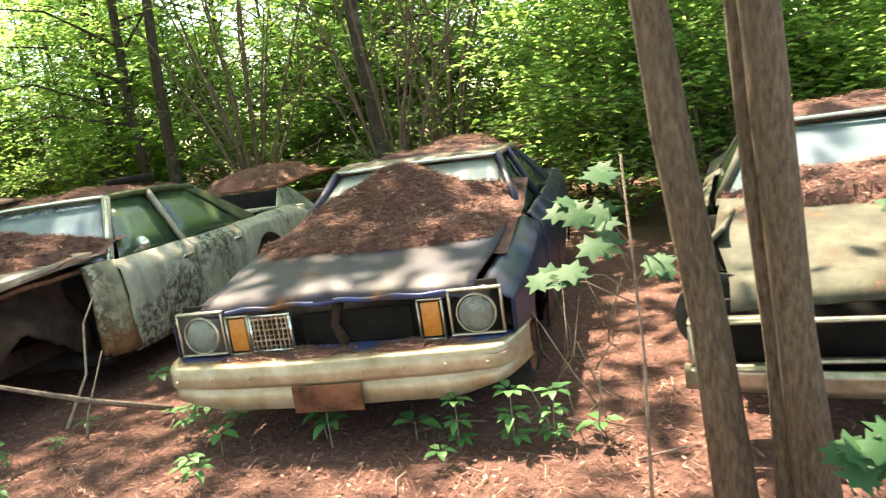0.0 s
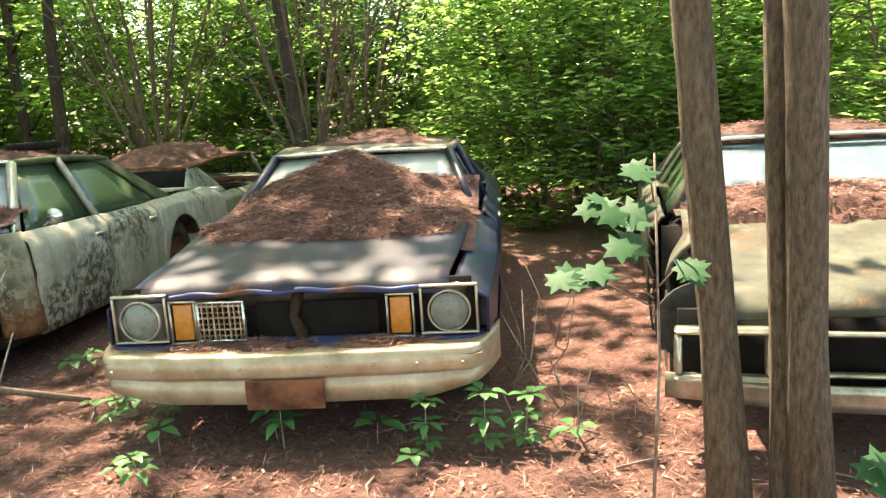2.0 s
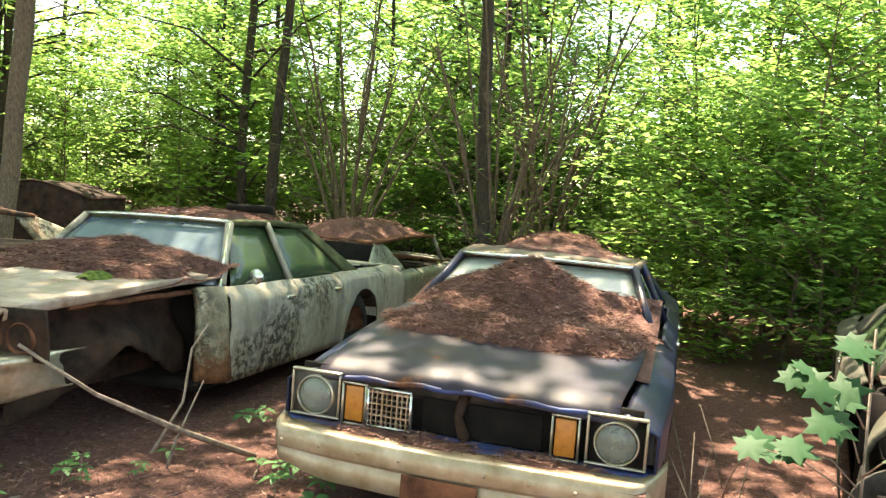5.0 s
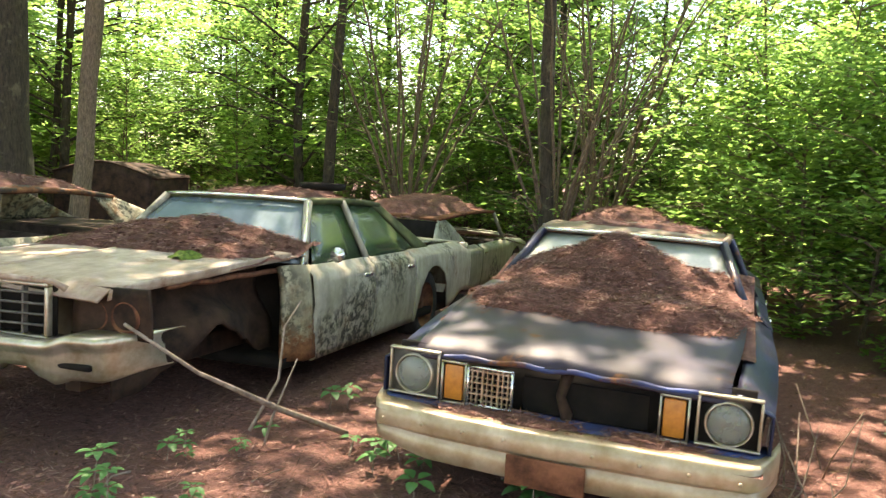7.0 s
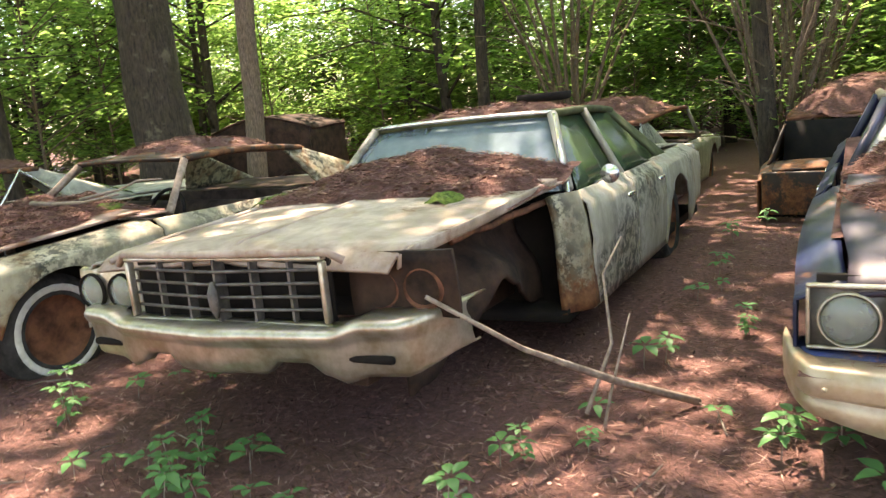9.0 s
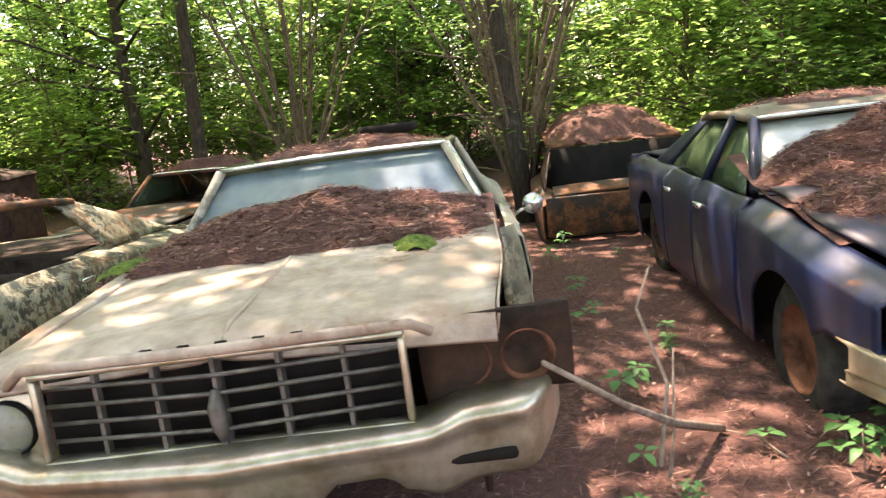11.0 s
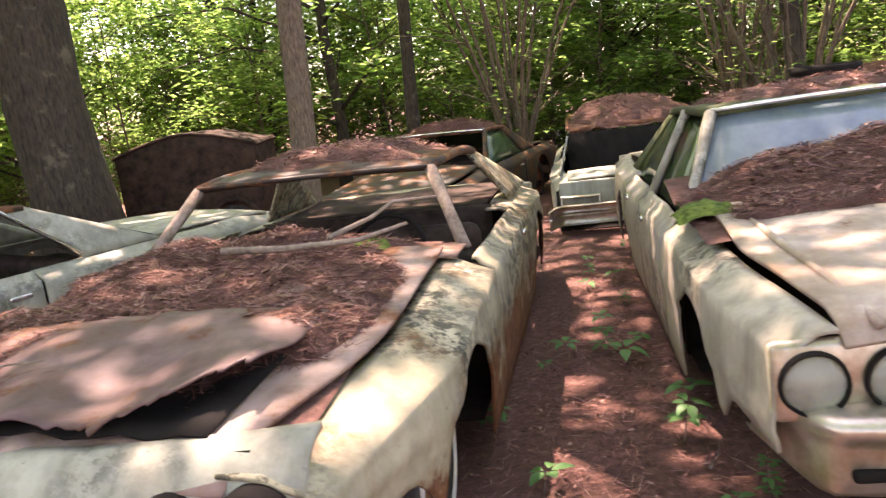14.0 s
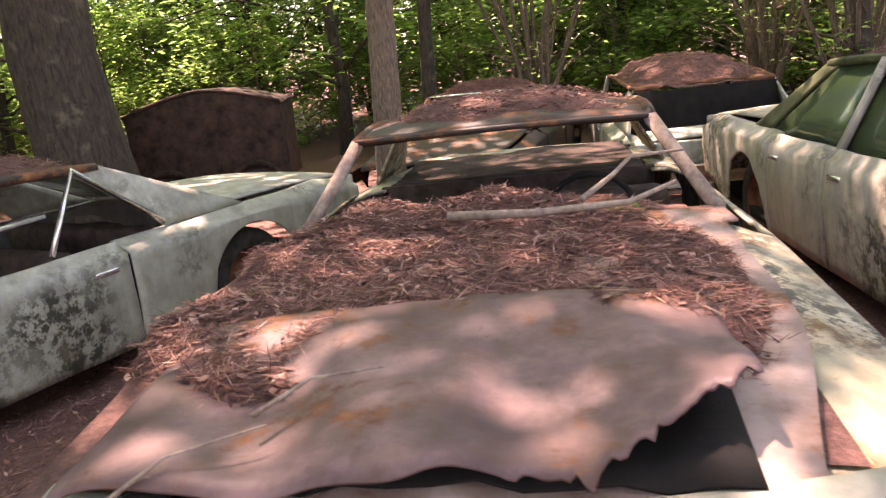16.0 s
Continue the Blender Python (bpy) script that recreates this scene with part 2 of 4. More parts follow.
def grid(us, vs, f, bm=None, wobble=0.0, seed=0.0):
    bm = bm or bmesh.new()
    rows = []
    for u in us:
        row = []
        for v in vs:
            p = Vector(f(u, v))
            if wobble:
                p += noise.noise_vector(p * 2.3 + Vector((seed, 0, 0))) * wobble
            row.append(bm.verts.new(p))
        rows.append(row)
    for a, b in zip(rows, rows[1:]):
        for i in range(len(vs) - 1):
            bm.faces.new((a[i], a[i + 1], b[i + 1], b[i]))
    return bm


def lin(a, b, k):
    return [a + (b - a) * i / k for i in range(k + 1)]


def box(x0, y0, z0, x1, y1, z1, bm=None):
    bm = bm or bmesh.new()
    r = bmesh.ops.create_cube(bm, size=1, matrix=Matrix.LocRotScale(((x0 + x1) / 2, (y0 + y1) / 2, (z0 + z1) / 2), None, (abs(x1 - x0), abs(y1 - y0), abs(z1 - z0))))
    return bm


def tube(points, radii, sides=8, bm=None, bumpy=0.0):
    """A tapered tube along points, capped."""
    bm = bm or bmesh.new()
    pts = [Vector(p) for p in points]
    rings = []
    for i, p in enumerate(pts):
        d = (pts[min(i + 1, len(pts) - 1)] - pts[max(i - 1, 0)]).normalized()
        a = d.cross(Vector((0.3, 0.9, 0.1) if abs(d.y) < 0.9 else (1, 0, 0))).normalized()
        b = d.cross(a)
        r = radii[i] if isinstance(radii, (list, tuple)) else radii
        ring = []
        for k in range(sides):
            q = 2 * math.pi * k / sides
            w = 1 + (bumpy * noise.noise(p * 3 + Vector((k * 1.7, 0, 0))) if bumpy else 0)
            ring.append(bm.verts.new(p + (a * math.cos(q) + b * math.sin(q)) * r * w))
        rings.append(ring)
    for a, b in zip(rings, rings[1:]):
        for k in range(sides):
            bm.faces.new((a[k], a[(k + 1) % sides], b[(k + 1) % sides], b[k]))
    bm.faces.new(rings[0][::-1])
    bm.faces.new(rings[-1])
    return bm


def ring_x(xc, yc, zc, profile, sides=28, bm=None):
    """A body of revolution round an x axis through (xc, yc, zc); profile of (dx, radius)."""
    bm = bm or bmesh.new()
    rows = []
    for k in range(sides):
        q = 2 * math.pi * k / sides
        rows.append([bm.verts.new((xc + dx, yc + r * math.cos(q), zc + r * math.sin(q))) for dx, r in profile])
    for k in range(sides):
        a, b = rows[k], rows[(k + 1) % sides]
        for i in range(len(profile) - 1):
            bm.faces.new((a[i], a[i + 1], b[i + 1], b[i]))
    return bm


def disc_y(xc, yc, zc, profile, sides=24, bm=None):
    """A body of revolution round a y axis; profile of (dy, radius)."""
    bm = bm or bmesh.new()
    rows = []
    for k in range(sides):
        q = 2 * math.pi * k / sides
        rows.append([bm.verts.new((xc + r * math.cos(q), yc + dy, zc + r * math.sin(q))) for dy, r in profile])
    for k in range(sides):
        a, b = rows[k], rows[(k + 1) % sides]
        for i in range(len(profile) - 1):
            bm.faces.new((a[i], a[i + 1], b[i + 1], b[i]))
    return bm


def sm(t):
    t = max(0.0, min(1.0, t))
    return t * t * (3 - 2 * t)


# ---- cars ----
class Car:
    """A car's lines. Local frame: nose at y 0, tail at +y, ground at z 0; +x is the driver's side."""

    def __init__(self, L=5.0, W=0.92, zr=0.24, zb=0.93, zf=0.84, zc=0.97, yc=1.5, yt=2.05, zt=1.30, wt=0.56, yb=3.1, yk=3.9, zk=0.95,
                 yf=0.85, yr=3.67, r=0.33, arch=0.39, doors=(1.55, 2.65), nose=0.06, tail=0.08, zroof=1.38, crease=0.0, top=0.11, tuck=0.19):
        self.L, self.W, self.zr, self.zb = L, W, zr, zb                # length, half width, rocker, belt
        self.zf, self.zc, self.yc = zf, zc, yc                         # hood at the nose and cowl, cowl's place
        self.yt, self.zt, self.wt = yt, zt, wt                         # top of the windscreen, half width
        self.yb, self.yk, self.zk = yb, yk, zk                         # roof's rear edge, base of the rear window, deck
        self.yf, self.yr, self.r, self.arch = yf, yr, r, arch
        self.seam = 0.055 + top if top < 0.15 else 0.015 + top
        self.top, self.tuck = top, tuck                                # width of the fender tops, wheels set in
        self.doors, self.nose, self.tail, self.zroof, self.crease = doors, nose, tail, zroof, crease

    def hw(self, y):
        return self.W - self.nose * sm((0.9 - y) / 0.9) - self.tail * sm((y - self.L + 1.0) / 1.0)

    def shoulder(self, y):
        a = self.zf - 0.05 + (self.zb - self.zf + 0.03) * sm(y / self.yc)
        return a + (self.zk - 0.04 - a) * sm((y - self.yb) / 1.0) - 0.06 * sm((y - self.L + 0.5) / 0.5)

    def low(self, y):
        z = self.zr + 0.32 * sm((0.78 - y) / 0.36) + 0.12 * sm((y - self.yr - 0.3) / 0.8)
        for c in (self.yf, self.yr):
            d = self.arch ** 2 - (y - c) ** 2
            if d > 0:
                z = max(z, self.r + math.sqrt(d) - 0.02)
        return z

    def side(self, y, v, s, inner):
        zs, h, zl = self.shoulder(y), self.hw(y), self.low(y)
        if v <= 1:
            z = zl + (zs - 0.05 - zl) * v
            x = h - 0.16 * max(0, (0.50 - z)) ** 1.3 - 0.05 * max(0, (z - 0.72) / 0.25) ** 2 + self.crease * math.exp(-((z - 0.66) / 0.03) ** 2)
            return s * x, y, z
        k = v - 1
        return s * (h - 0.05 - inner * k), y, zs - 0.05 + 0.06 * math.sin(min(1, k * 1.4) * math.pi / 2)

    def panel(self, y0, y1, s, inner, seed=0.0, k=None):
        ys = sorted(set(lin(y0, y1, k or max(6, int((y1 - y0) / 0.05)))))
        return grid(ys, lin(0, 1, 9) + [1.25, 1.5, 1.75, 2.0], lambda y, v: self.side(y, v, s, inner), wobble=0.008, seed=seed)

    def hoodz(self, x, y):
        t = sm(y / self.yc * 0.9 + 0.08)
        w = self.hw(y)
        return self.zf - 0.03 + (self.zc - self.zf + 0.03) * t + 0.045 * (1 - (x / w) ** 2) + 0.012 * math.exp(-(x / 0.05) ** 2) - 0.09 * max(0, 1 - y / 0.18) ** 2

    def roofz(self, x, y):
        t = (y - self.yt) / (self.yb - self.yt)
        return self.zt + (self.zroof - self.zt) * math.sin(max(0, min(1, 0.12 + t * 0.8)) * math.pi) * (1 - 0.7 * (x / (self.wt + 0.1)) ** 2) - 0.02 * t


def beam(a, b, w, d, bm=None):
    """A box-section bar from a to b."""
    a, b = Vector(a), Vector(b)
    return tube([a, a.lerp(b, 0.5), b], [w, w * 0.9, w], 6, bm)


def wheel(car, c, s, y, whitewall=False, flat=0.0, rim=True):
    x, r = s * (c.W - c.tuck), c.r
    w = part("wheel", ring_x(x, y, r - flat, [(-0.10, r * 0.62), (-0.11, r * 0.85), (-0.08, r * 0.98), (0, r), (0.08, r * 0.98), (0.11, r * 0.85), (0.10, r * 0.62)]), RUBBER, car, "perished black tyre")
    if whitewall:
        part("whitewall", ring_x(x + s * 0.113, y, r - flat, [(-0.004, r * 0.82), (0.002, r * 0.8), (0.002, r * 0.72), (-0.004, r * 0.7)]), WHITEWALL, w, "dirty white band on the tyre")
    part("rim", ring_x(x, y, r - flat, [(s * 0.10, r * 0.63), (s * 0.06, r * 0.58), (s * 0.03, r * 0.4), (s * 0.05, r * 0.2), (s * 0.06, 0.001)]), RUST if rim else DARK, w, "rusty steel rim")


def build_car(name, label, m, c, body, hood=None, roof=None, group="abandoned cars", windscreen=WINDSHIELD, sideglass=SIDEGLASS,
              left_fender=True, right_fender=True, wheels=(True, True, True, True), whitewall=False, four_door=False, hood_on=True, pillar=None, rear_glass=True, trim=BRIGHT):
    hood, roof, pillar = hood or body, roof or body, pillar or body
    car = root(name, m, label, "car", group)
    inner = c.top
    d0, d1 = c.doors
    cuts = [(d0, (d0 + d1) / 2 + 0.05, "front_door"), ((d0 + d1) / 2 + 0.05, d1, "rear_door")] if four_door else [(d0, d1, "door")]
    for s in (-1, 1):
        if right_fender if s < 0 else left_fender:
            part("fender", c.panel(0.06, d0 - 0.012, s, inner, s), body, car, thick=0.012)
        for a, b, nm in cuts:
            d = part(nm, c.panel(a, b - 0.012, s, 0.05, s + 3), body, car, thick=0.012)
            y, z = b - 0.16, c.zb - 0.15
            part("handle", box(s * (c.W - 0.035), y - 0.07, z, s * (c.W + 0.012), y + 0.07, z + 0.03), BRIGHT, d, "chrome door handle", bevel=0.008)
        part("quarter_panel", c.panel(d1, c.L - 0.06, s, inner, s + 5), body, car, thick=0.012)
        # window frame: A pillar, roof rail, rear pillar
        base, top = (s * (c.W - 0.16), c.yc + 0.08, c.zb), (s * c.wt, c.yt, c.zt)
        part("windscreen_pillar", beam(base, top, 0.032, 0.05), pillar, car)
        rail = [(s * (c.wt + 0.03 * math.sin(t * 3.1)), c.yt + (c.yb - c.yt) * t, c.roofz(c.wt, c.yt + (c.yb - c.yt) * t) - 0.01) for t in lin(0, 1, 8)]
        part("roof_rail", tube(rail, 0.026, 6), roof, car)
        yq = d1 + 0.25 if four_door else d1 + 0.35
        part("rear_pillar", grid(lin(0, 1, 8), lin(0, 1, 5), lambda t, u: (s * ((c.wt + 0.01) + (c.W - 0.13 - c.wt) * t), (c.yb - 0.22 + (yq - c.yb + 0.22) * t ** 0.8) * (1 - u) + (c.yb + (c.yk - c.yb) * t) * u, c.zt - 0.01 + (c.zb - c.zt) * t)), roof if roof is VINYL else body, car, thick=0.02)
        if four_door:
            ym = (d0 + d1) / 2 + 0.05
            part("door_pillar", beam((s * (c.W - 0.10), ym, c.zb - 0.02), (s * (c.wt + 0.035), ym - 0.02, c.roofz(c.wt, ym) - 0.01), 0.028, 0.04), pillar, car)
        if sideglass:
            stops = [c.yc + 0.14] + ([(d0 + d1) / 2 + 0.05] if four_door else []) + [yq - 0.02]
            for a, b in zip(stops, stops[1:]):
                def g(t, u, a=a, b=b):
                    y0 = a + (b - a) * t
                    y1 = max(c.yt, a + 0.02) + (min(c.yb - 0.2, b) - max(c.yt, a + 0.02)) * t
                    return s * (c.W - 0.125 + (c.wt + 0.01 - c.W + 0.125) * u), y0 + (y1 - y0) * u, c.zb - 0.02 + (c.zt - c.zb) * u
                part("window", grid(lin(0, 1, 3), lin(0, 1, 3), g), sideglass, car, "algae-stained side glass", thick=0.006)
        for y, on in ((c.yf, wheels[0] if s < 0 else wheels[1]), (c.yr, wheels[2] if s < 0 else wheels[3])):
            if on:
                wheel(car, c, s, y, whitewall and y == c.yf)
    # roof, rear window, deck, tail
    part("roof", grid(lin(-1, 1, 14), lin(0, 1, 14), lambda u, t: (u * c.wt, c.yt - 0.05 * (1 - u * u) + (c.yb - c.yt + 0.05) * t, c.roofz(u * c.wt, c.yt + (c.yb - c.yt) * t)), wobble=0.008), roof, car, thick=0.03)
    if rear_glass:
        part("rear_window", grid(lin(-1, 1, 6), lin(0, 1, 4), lambda u, t: (u * (c.wt - 0.02 + 0.1 * t), c.yb + (c.yk - c.yb) * t + 0.05 * (1 - u * u), c.zt - 0.03 + (c.zk - c.zt + 0.03) * t)), SIDEGLASS, car, thick=0.006)
    part("boot_lid", grid(lin(-1, 1, 10), lin(0, 1, 10), lambda u, t: (u * (c.hw(c.L - 0.3) - 0.15), c.yk - 0.05 + (c.L - 0.05 - c.yk) * t, c.zk + 0.02 * (1 - u * u) - 0.05 * t * t)), body, car, thick=0.015)
    part("tail_panel", box(-c.W + 0.12, c.L - 0.10, 0.4, c.W - 0.12, c.L - 0.05, c.zk - 0.06), body, car, bevel=0.02)
    if windscreen:
        part("windscreen", grid(lin(-1, 1, 12), lin(0, 1, 5), lambda u, t: (u * ((c.W - 0.17) * (1 - t) + (c.wt - 0.015) * t), c.yc + 0.06 - 0.12 * (1 - u * u) * (1 - 0.5 * t) + (c.yt - c.yc - 0.04) * t, c.zb - 0.01 + (c.zt - c.zb) * t)), windscreen, car, "dusty windscreen glass", thick=0.006)
    part("windscreen_trim", tube([(u * c.wt, c.yt - 0.012 - 0.06 * (1 - u * u), c.zt + 0.012 + 0.012 * (1 - u * u)) for u in lin(-1, 1, 10)], 0.013, 6), trim, car, "tarnished header trim over the windscreen")
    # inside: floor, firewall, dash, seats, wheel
    # Near-black floor, firewall and dash carry the cabin's shade in their colour.
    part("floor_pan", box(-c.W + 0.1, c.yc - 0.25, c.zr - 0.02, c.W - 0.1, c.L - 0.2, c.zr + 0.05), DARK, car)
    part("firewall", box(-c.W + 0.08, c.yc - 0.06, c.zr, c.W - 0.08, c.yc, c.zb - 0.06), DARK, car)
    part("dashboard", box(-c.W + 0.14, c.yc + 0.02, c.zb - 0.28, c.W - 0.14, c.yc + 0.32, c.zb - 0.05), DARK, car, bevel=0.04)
    part("cowl", grid(lin(-1, 1, 8), lin(0, 1, 3), lambda u, t: (u * (c.W - 0.15), c.yc - 0.16 + 0.26 * t - 0.1 * (1 - u * u), c.zc - 0.01 + 0.02 * (1 - u * u))), hood, car, thick=0.01)
    for y in (c.yt + 0.35, c.yb + 0.10):
        seat = part("seat", box(-c.W + 0.2, y - 0.45, c.zr + 0.1, c.W - 0.2, y + 0.1, c.zr + 0.28), SEAT, car, bevel=0.05)
        part("backrest", box(-c.W + 0.22, y + 0.02, c.zr + 0.25, c.W - 0.22, y + 0.2, c.zb - 0.02), SEAT, seat, bevel=0.06)
    part("steering_wheel", tube([(0.36 + 0.19 * math.cos(q), c.yc + 0.42 + 0.06 * math.sin(q), c.zb - 0.06 + 0.18 * math.sin(q)) for q in lin(0, 2 * math.pi, 20)], 0.014, 6), DARK, car)
    if hood_on:
        part("hood", grid(lin(-1, 1, 24), lin(0, 1, 24), lambda u, t: (lambda y: (u * (c.hw(y) - c.seam), y, c.hoodz(u * (c.hw(y) - c.seam), y)))(0.03 + (c.yc - 0.13) * t), wobble=0.012), hood, car, thick=0.015)
    return car


def lamp(car, x, y, z, r, rim=CHROME):
    """A sealed-beam lamp: silvered dish, bulb shield, domed dirty glass and its ring."""
    b = part("headlight", disc_y(x, y, z, [(0.0, r * 0.97), (0.028, r * 0.8), (0.05, r * 0.5), (0.062, r * 0.2), (0.062, 0.001)]), DISH, car, "silvered lamp dish behind cloudy glass")
    part("bulb_shield", disc_y(x, y, z, [(0.05, r * 0.14), (0.012, r * 0.20), (0.006, r * 0.12), (0.004, 0.001)], 14), LENS, b)
    part("lamp_glass", disc_y(x, y, z, [(0.0, r * 0.98), (-0.015, r * 0.9), (-0.027, r * 0.6), (-0.033, r * 0.3), (-0.035, 0.001)]), LAMPGLASS, b, "cloudy round lamp glass")
    part("lamp_ring", disc_y(x, y, z, [(0.0, r * 0.97), (-0.018, r * 1.0), (-0.020, r * 1.05), (0.0, r * 1.10)]), rim, b, "tarnished lamp ring")
    return b


def frame_y(x0, z0, x1, z1, y, w, d, bm=None):
    """A rectangular frame facing -y."""
    bm = bm or bmesh.new()
    for a in ((x0, z0, x1, z0 + w), (x0, z1 - w, x1, z1), (x0, z0 + w, x0 + w, z1 - w), (x1 - w, z0 + w, x1, z1 - w)):
        box(a[0], y - d, a[1], a[2], y, a[3], bm)
    return bm


RIBBED = [(0.09, 0.5), (0.0, 0.5), (-0.018, 0.46), (-0.02, 0.10), (-0.012, 0.04), (0.014, 0.0), (0.014, -0.04), (0.004, -0.08), (0.004, -0.46), (0.02, -0.5), (0.06, -0.5)]
ROLLED = [(0.16, 0.5), (0.03, 0.5), (-0.005, 0.47), (-0.022, 0.40), (-0.024, 0.30), (-0.012, 0.20), (0.004, 0.13), (0.008, 0.05), (0.014, -0.2), (0.028, -0.42), (0.045, -0.5), (0.08, -0.5)]


def bumper(car, hw, zc, h, yf, material, label, section=RIBBED, chamfer=0.0, dip=0.0, bottom=None, prow=0.05):
    """A pressed bumper: a section swept across, its ends turned back; dip lowers the middle, chamfer cuts the lower corners."""
    def f(u, i):
        dy, dz = section[i]
        a = abs(u)
        back = 0.30 * max(0, (a - 0.86) / 0.14) ** 2 + prow * a
        low = max(0.0, 0.1 - dz) / 0.6
        z = zc + dz * h - dip * sm((0.72 - a) / 0.14) + chamfer * low * sm((a - 0.58) / 0.4)
        if bottom:
            z -= bottom(u) * low
        return u * hw, yf + dy + back, z
    return part("front_bumper" if yf < 1 else "rear_bumper", grid(lin(-1, 1, 60), range(len(section)), f, wobble=0.005), material, car, label, thick=0.006)


def gz(x, y):
    """Height of the forest floor."""
    z = 0.13 - 0.028 * max(-6, min(9, y - 0.5)) + 0.05 * noise.noise((x * 0.35, y * 0.35, 2.0)) + 0.02 * noise.noise((x * 1.4, y * 1.4, 5.0))
    return z


# blue compact sedan
cA = Car(L=4.95, W=0.92, zf=0.86, zb=0.95, zc=0.98, yc=1.48, yt=2.03, zt=1.285, wt=0.60, yb=3.05, yk=3.75, zk=0.95, yf=0.86, yr=3.68, doors=(1.42, 3.05), zroof=1.375, nose=0.05)
carA = build_car("blue_sedan", "dark faded blue sedan heaped with needles, missing most of its grille", pose(0, 0, 0), cA, BLUE, BLUEHOOD, TAN, windscreen=PALEGLASS, four_door=True)
bumper(carA, 0.915, 0.475, 0.23, -0.15, GOLDBUMP, "yellowed dented chrome front bumper", chamfer=0.07)
plate = part("bumper_plate", box(-0.17, -0.178, 0.355, 0.17, -0.165, 0.485), RUST, carA, "rust-brown number plate panel", bevel=0.004)
# Near-black panel behind the open nose, with the hollow's shade in its colour.
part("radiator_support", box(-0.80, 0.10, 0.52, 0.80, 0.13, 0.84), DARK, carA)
part("bumper_shelf", grid(lin(-0.86, 0.86, 12), lin(0, 1, 3), lambda x, t: (x, -0.05 + 0.18 * t + 0.04 * (x / 0.86) ** 2, 0.585 + 0.01 * t), wobble=0.006), WORNBLUE, carA, "blue valance strewn with needles", thick=0.01)
part("hood_edge", tube([(u * 0.68, 0.035 + 0.03 * u * u, 0.80 + 0.02 * (1 - u * u) + 0.006 * math.sin(u * 17)) for u in lin(-1, 1, 24)], 0.013, 6), WORNBLUE, carA, "front hood edge worn to bright blue")
for s in (-1, 1):
    bz = part("headlight_bezel", frame_y(s * 0.70 - 0.128, 0.60, s * 0.70 + 0.128, 0.825, 0.06, 0.013, 0.03), CHROME, carA, "square chrome headlamp surround", bevel=0.006)
    part("bezel_plate", box(s * 0.70 - 0.115, 0.045, 0.61, s * 0.70 + 0.115, 0.075, 0.815), DARK if s > 0 else DULLBAR, bz)
    lamp(carA, s * 0.70, 0.045, 0.705, 0.088)
    x = -0.50 if s < 0 else 0.485
    tl = part("turn_signal", box(x - 0.045, 0.035, 0.61, x + 0.045, 0.06, 0.775), AMBER, carA, "amber turn signal lens", bevel=0.006)
    part("signal_frame", frame_y(x - 0.062, 0.592, x + 0.062, 0.792, 0.055, 0.009, 0.025), CHROME, tl)
gr = part("grille_fragment", frame_y(-0.435, 0.598, -0.215, 0.785, 0.06, 0.01, 0.03), BRIGHT, carA, "broken chrome eggcrate grille piece")
for k in range(1, 9):
    part("grille_bar", box(-0.435 + k * 0.0245 - 0.003, 0.035, 0.60, -0.435 + k * 0.0245 + (0.006 if k % 3 == 0 else 0.002), 0.055, 0.783), CHROME, gr, smooth=False)
for k in range(1, 7):
    part("grille_bar", box(-0.433, 0.036, 0.598 + k * 0.0268, -0.217, 0.054, 0.598 + k * 0.0268 + (0.007 if k % 2 == 0 else 0.003)), CHROME, gr, smooth=False)
part("hood_latch", tube([(0.02, 0.10, 0.80), (0.0, 0.06, 0.70), (0.03, 0.07, 0.62), (0.02, 0.09, 0.56)], [0.03, 0.022, 0.03, 0.02], 7), BROWNDARK, carA, "rusty bent latch bracket")
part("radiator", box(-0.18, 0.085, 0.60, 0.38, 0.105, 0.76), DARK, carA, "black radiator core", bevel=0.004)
for k in range(-4, 5):
    part("bumper_bolt", disc_y(k * 0.19, -0.158, 0.535, [(0.0, 0.009), (-0.005, 0.008), (-0.006, 0.001)], 8), GOLDBUMP, carA)

# cream full-size four-door
cB = Car(L=5.7, W=1.0, zr=0.27, zf=0.95, zb=0.935, zc=1.0, yc=1.80, yt=2.27, zt=1.355, wt=0.64, yb=3.55, yk=4.3, zk=0.97, yf=1.0, yr=4.2, r=0.36, arch=0.42, doors=(1.78, 3.70), zroof=1.41, nose=0.05, crease=0.012)
mB = pose(-2.90, -0.55, 0.06, -1.6, -1.2, 1.8)
carB = build_car("cream_sedan", "cream four-door sedan missing its front fender, mossy and rust-streaked", mB, cB, CREAM, CREAMHOOD, VINYL, four_door=True, left_fender=False, pillar=CREAM, wheels=(False, False, True, True))
part("engine_bay_wall", grid(lin(0.25, 1.72, 24), lin(0, 1, 10), lambda y, t: (0.70 - 0.12 * sm((t - 0.3) / 0.4) + 0.10 * math.exp(-((y - 1.0) / 0.35) ** 2) * (1 - t), y, (0.36 + 0.28 * math.exp(-((y - 1.0) / 0.33) ** 2) + 0.05 * noise.noise((y * 6, 0, 2))) * (1 - t) + 0.93 * t), wobble=0.05), BROWNDARK, carB, "exposed rusty inner fender", thick=0.02)
part("chassis_rail", box(0.42, 0.2, 0.36, 0.52, 1.9, 0.50), BROWNDARK, carB, "rusty chassis rail", bevel=0.01)
part("fender_lip", tube([(0.80, y, 0.90 + 0.02 * noise.noise((y * 5, 0, 0))) for y in lin(0.5, 1.75, 12)], 0.018, 6), RUST, carB, "rusted inner fender flange")
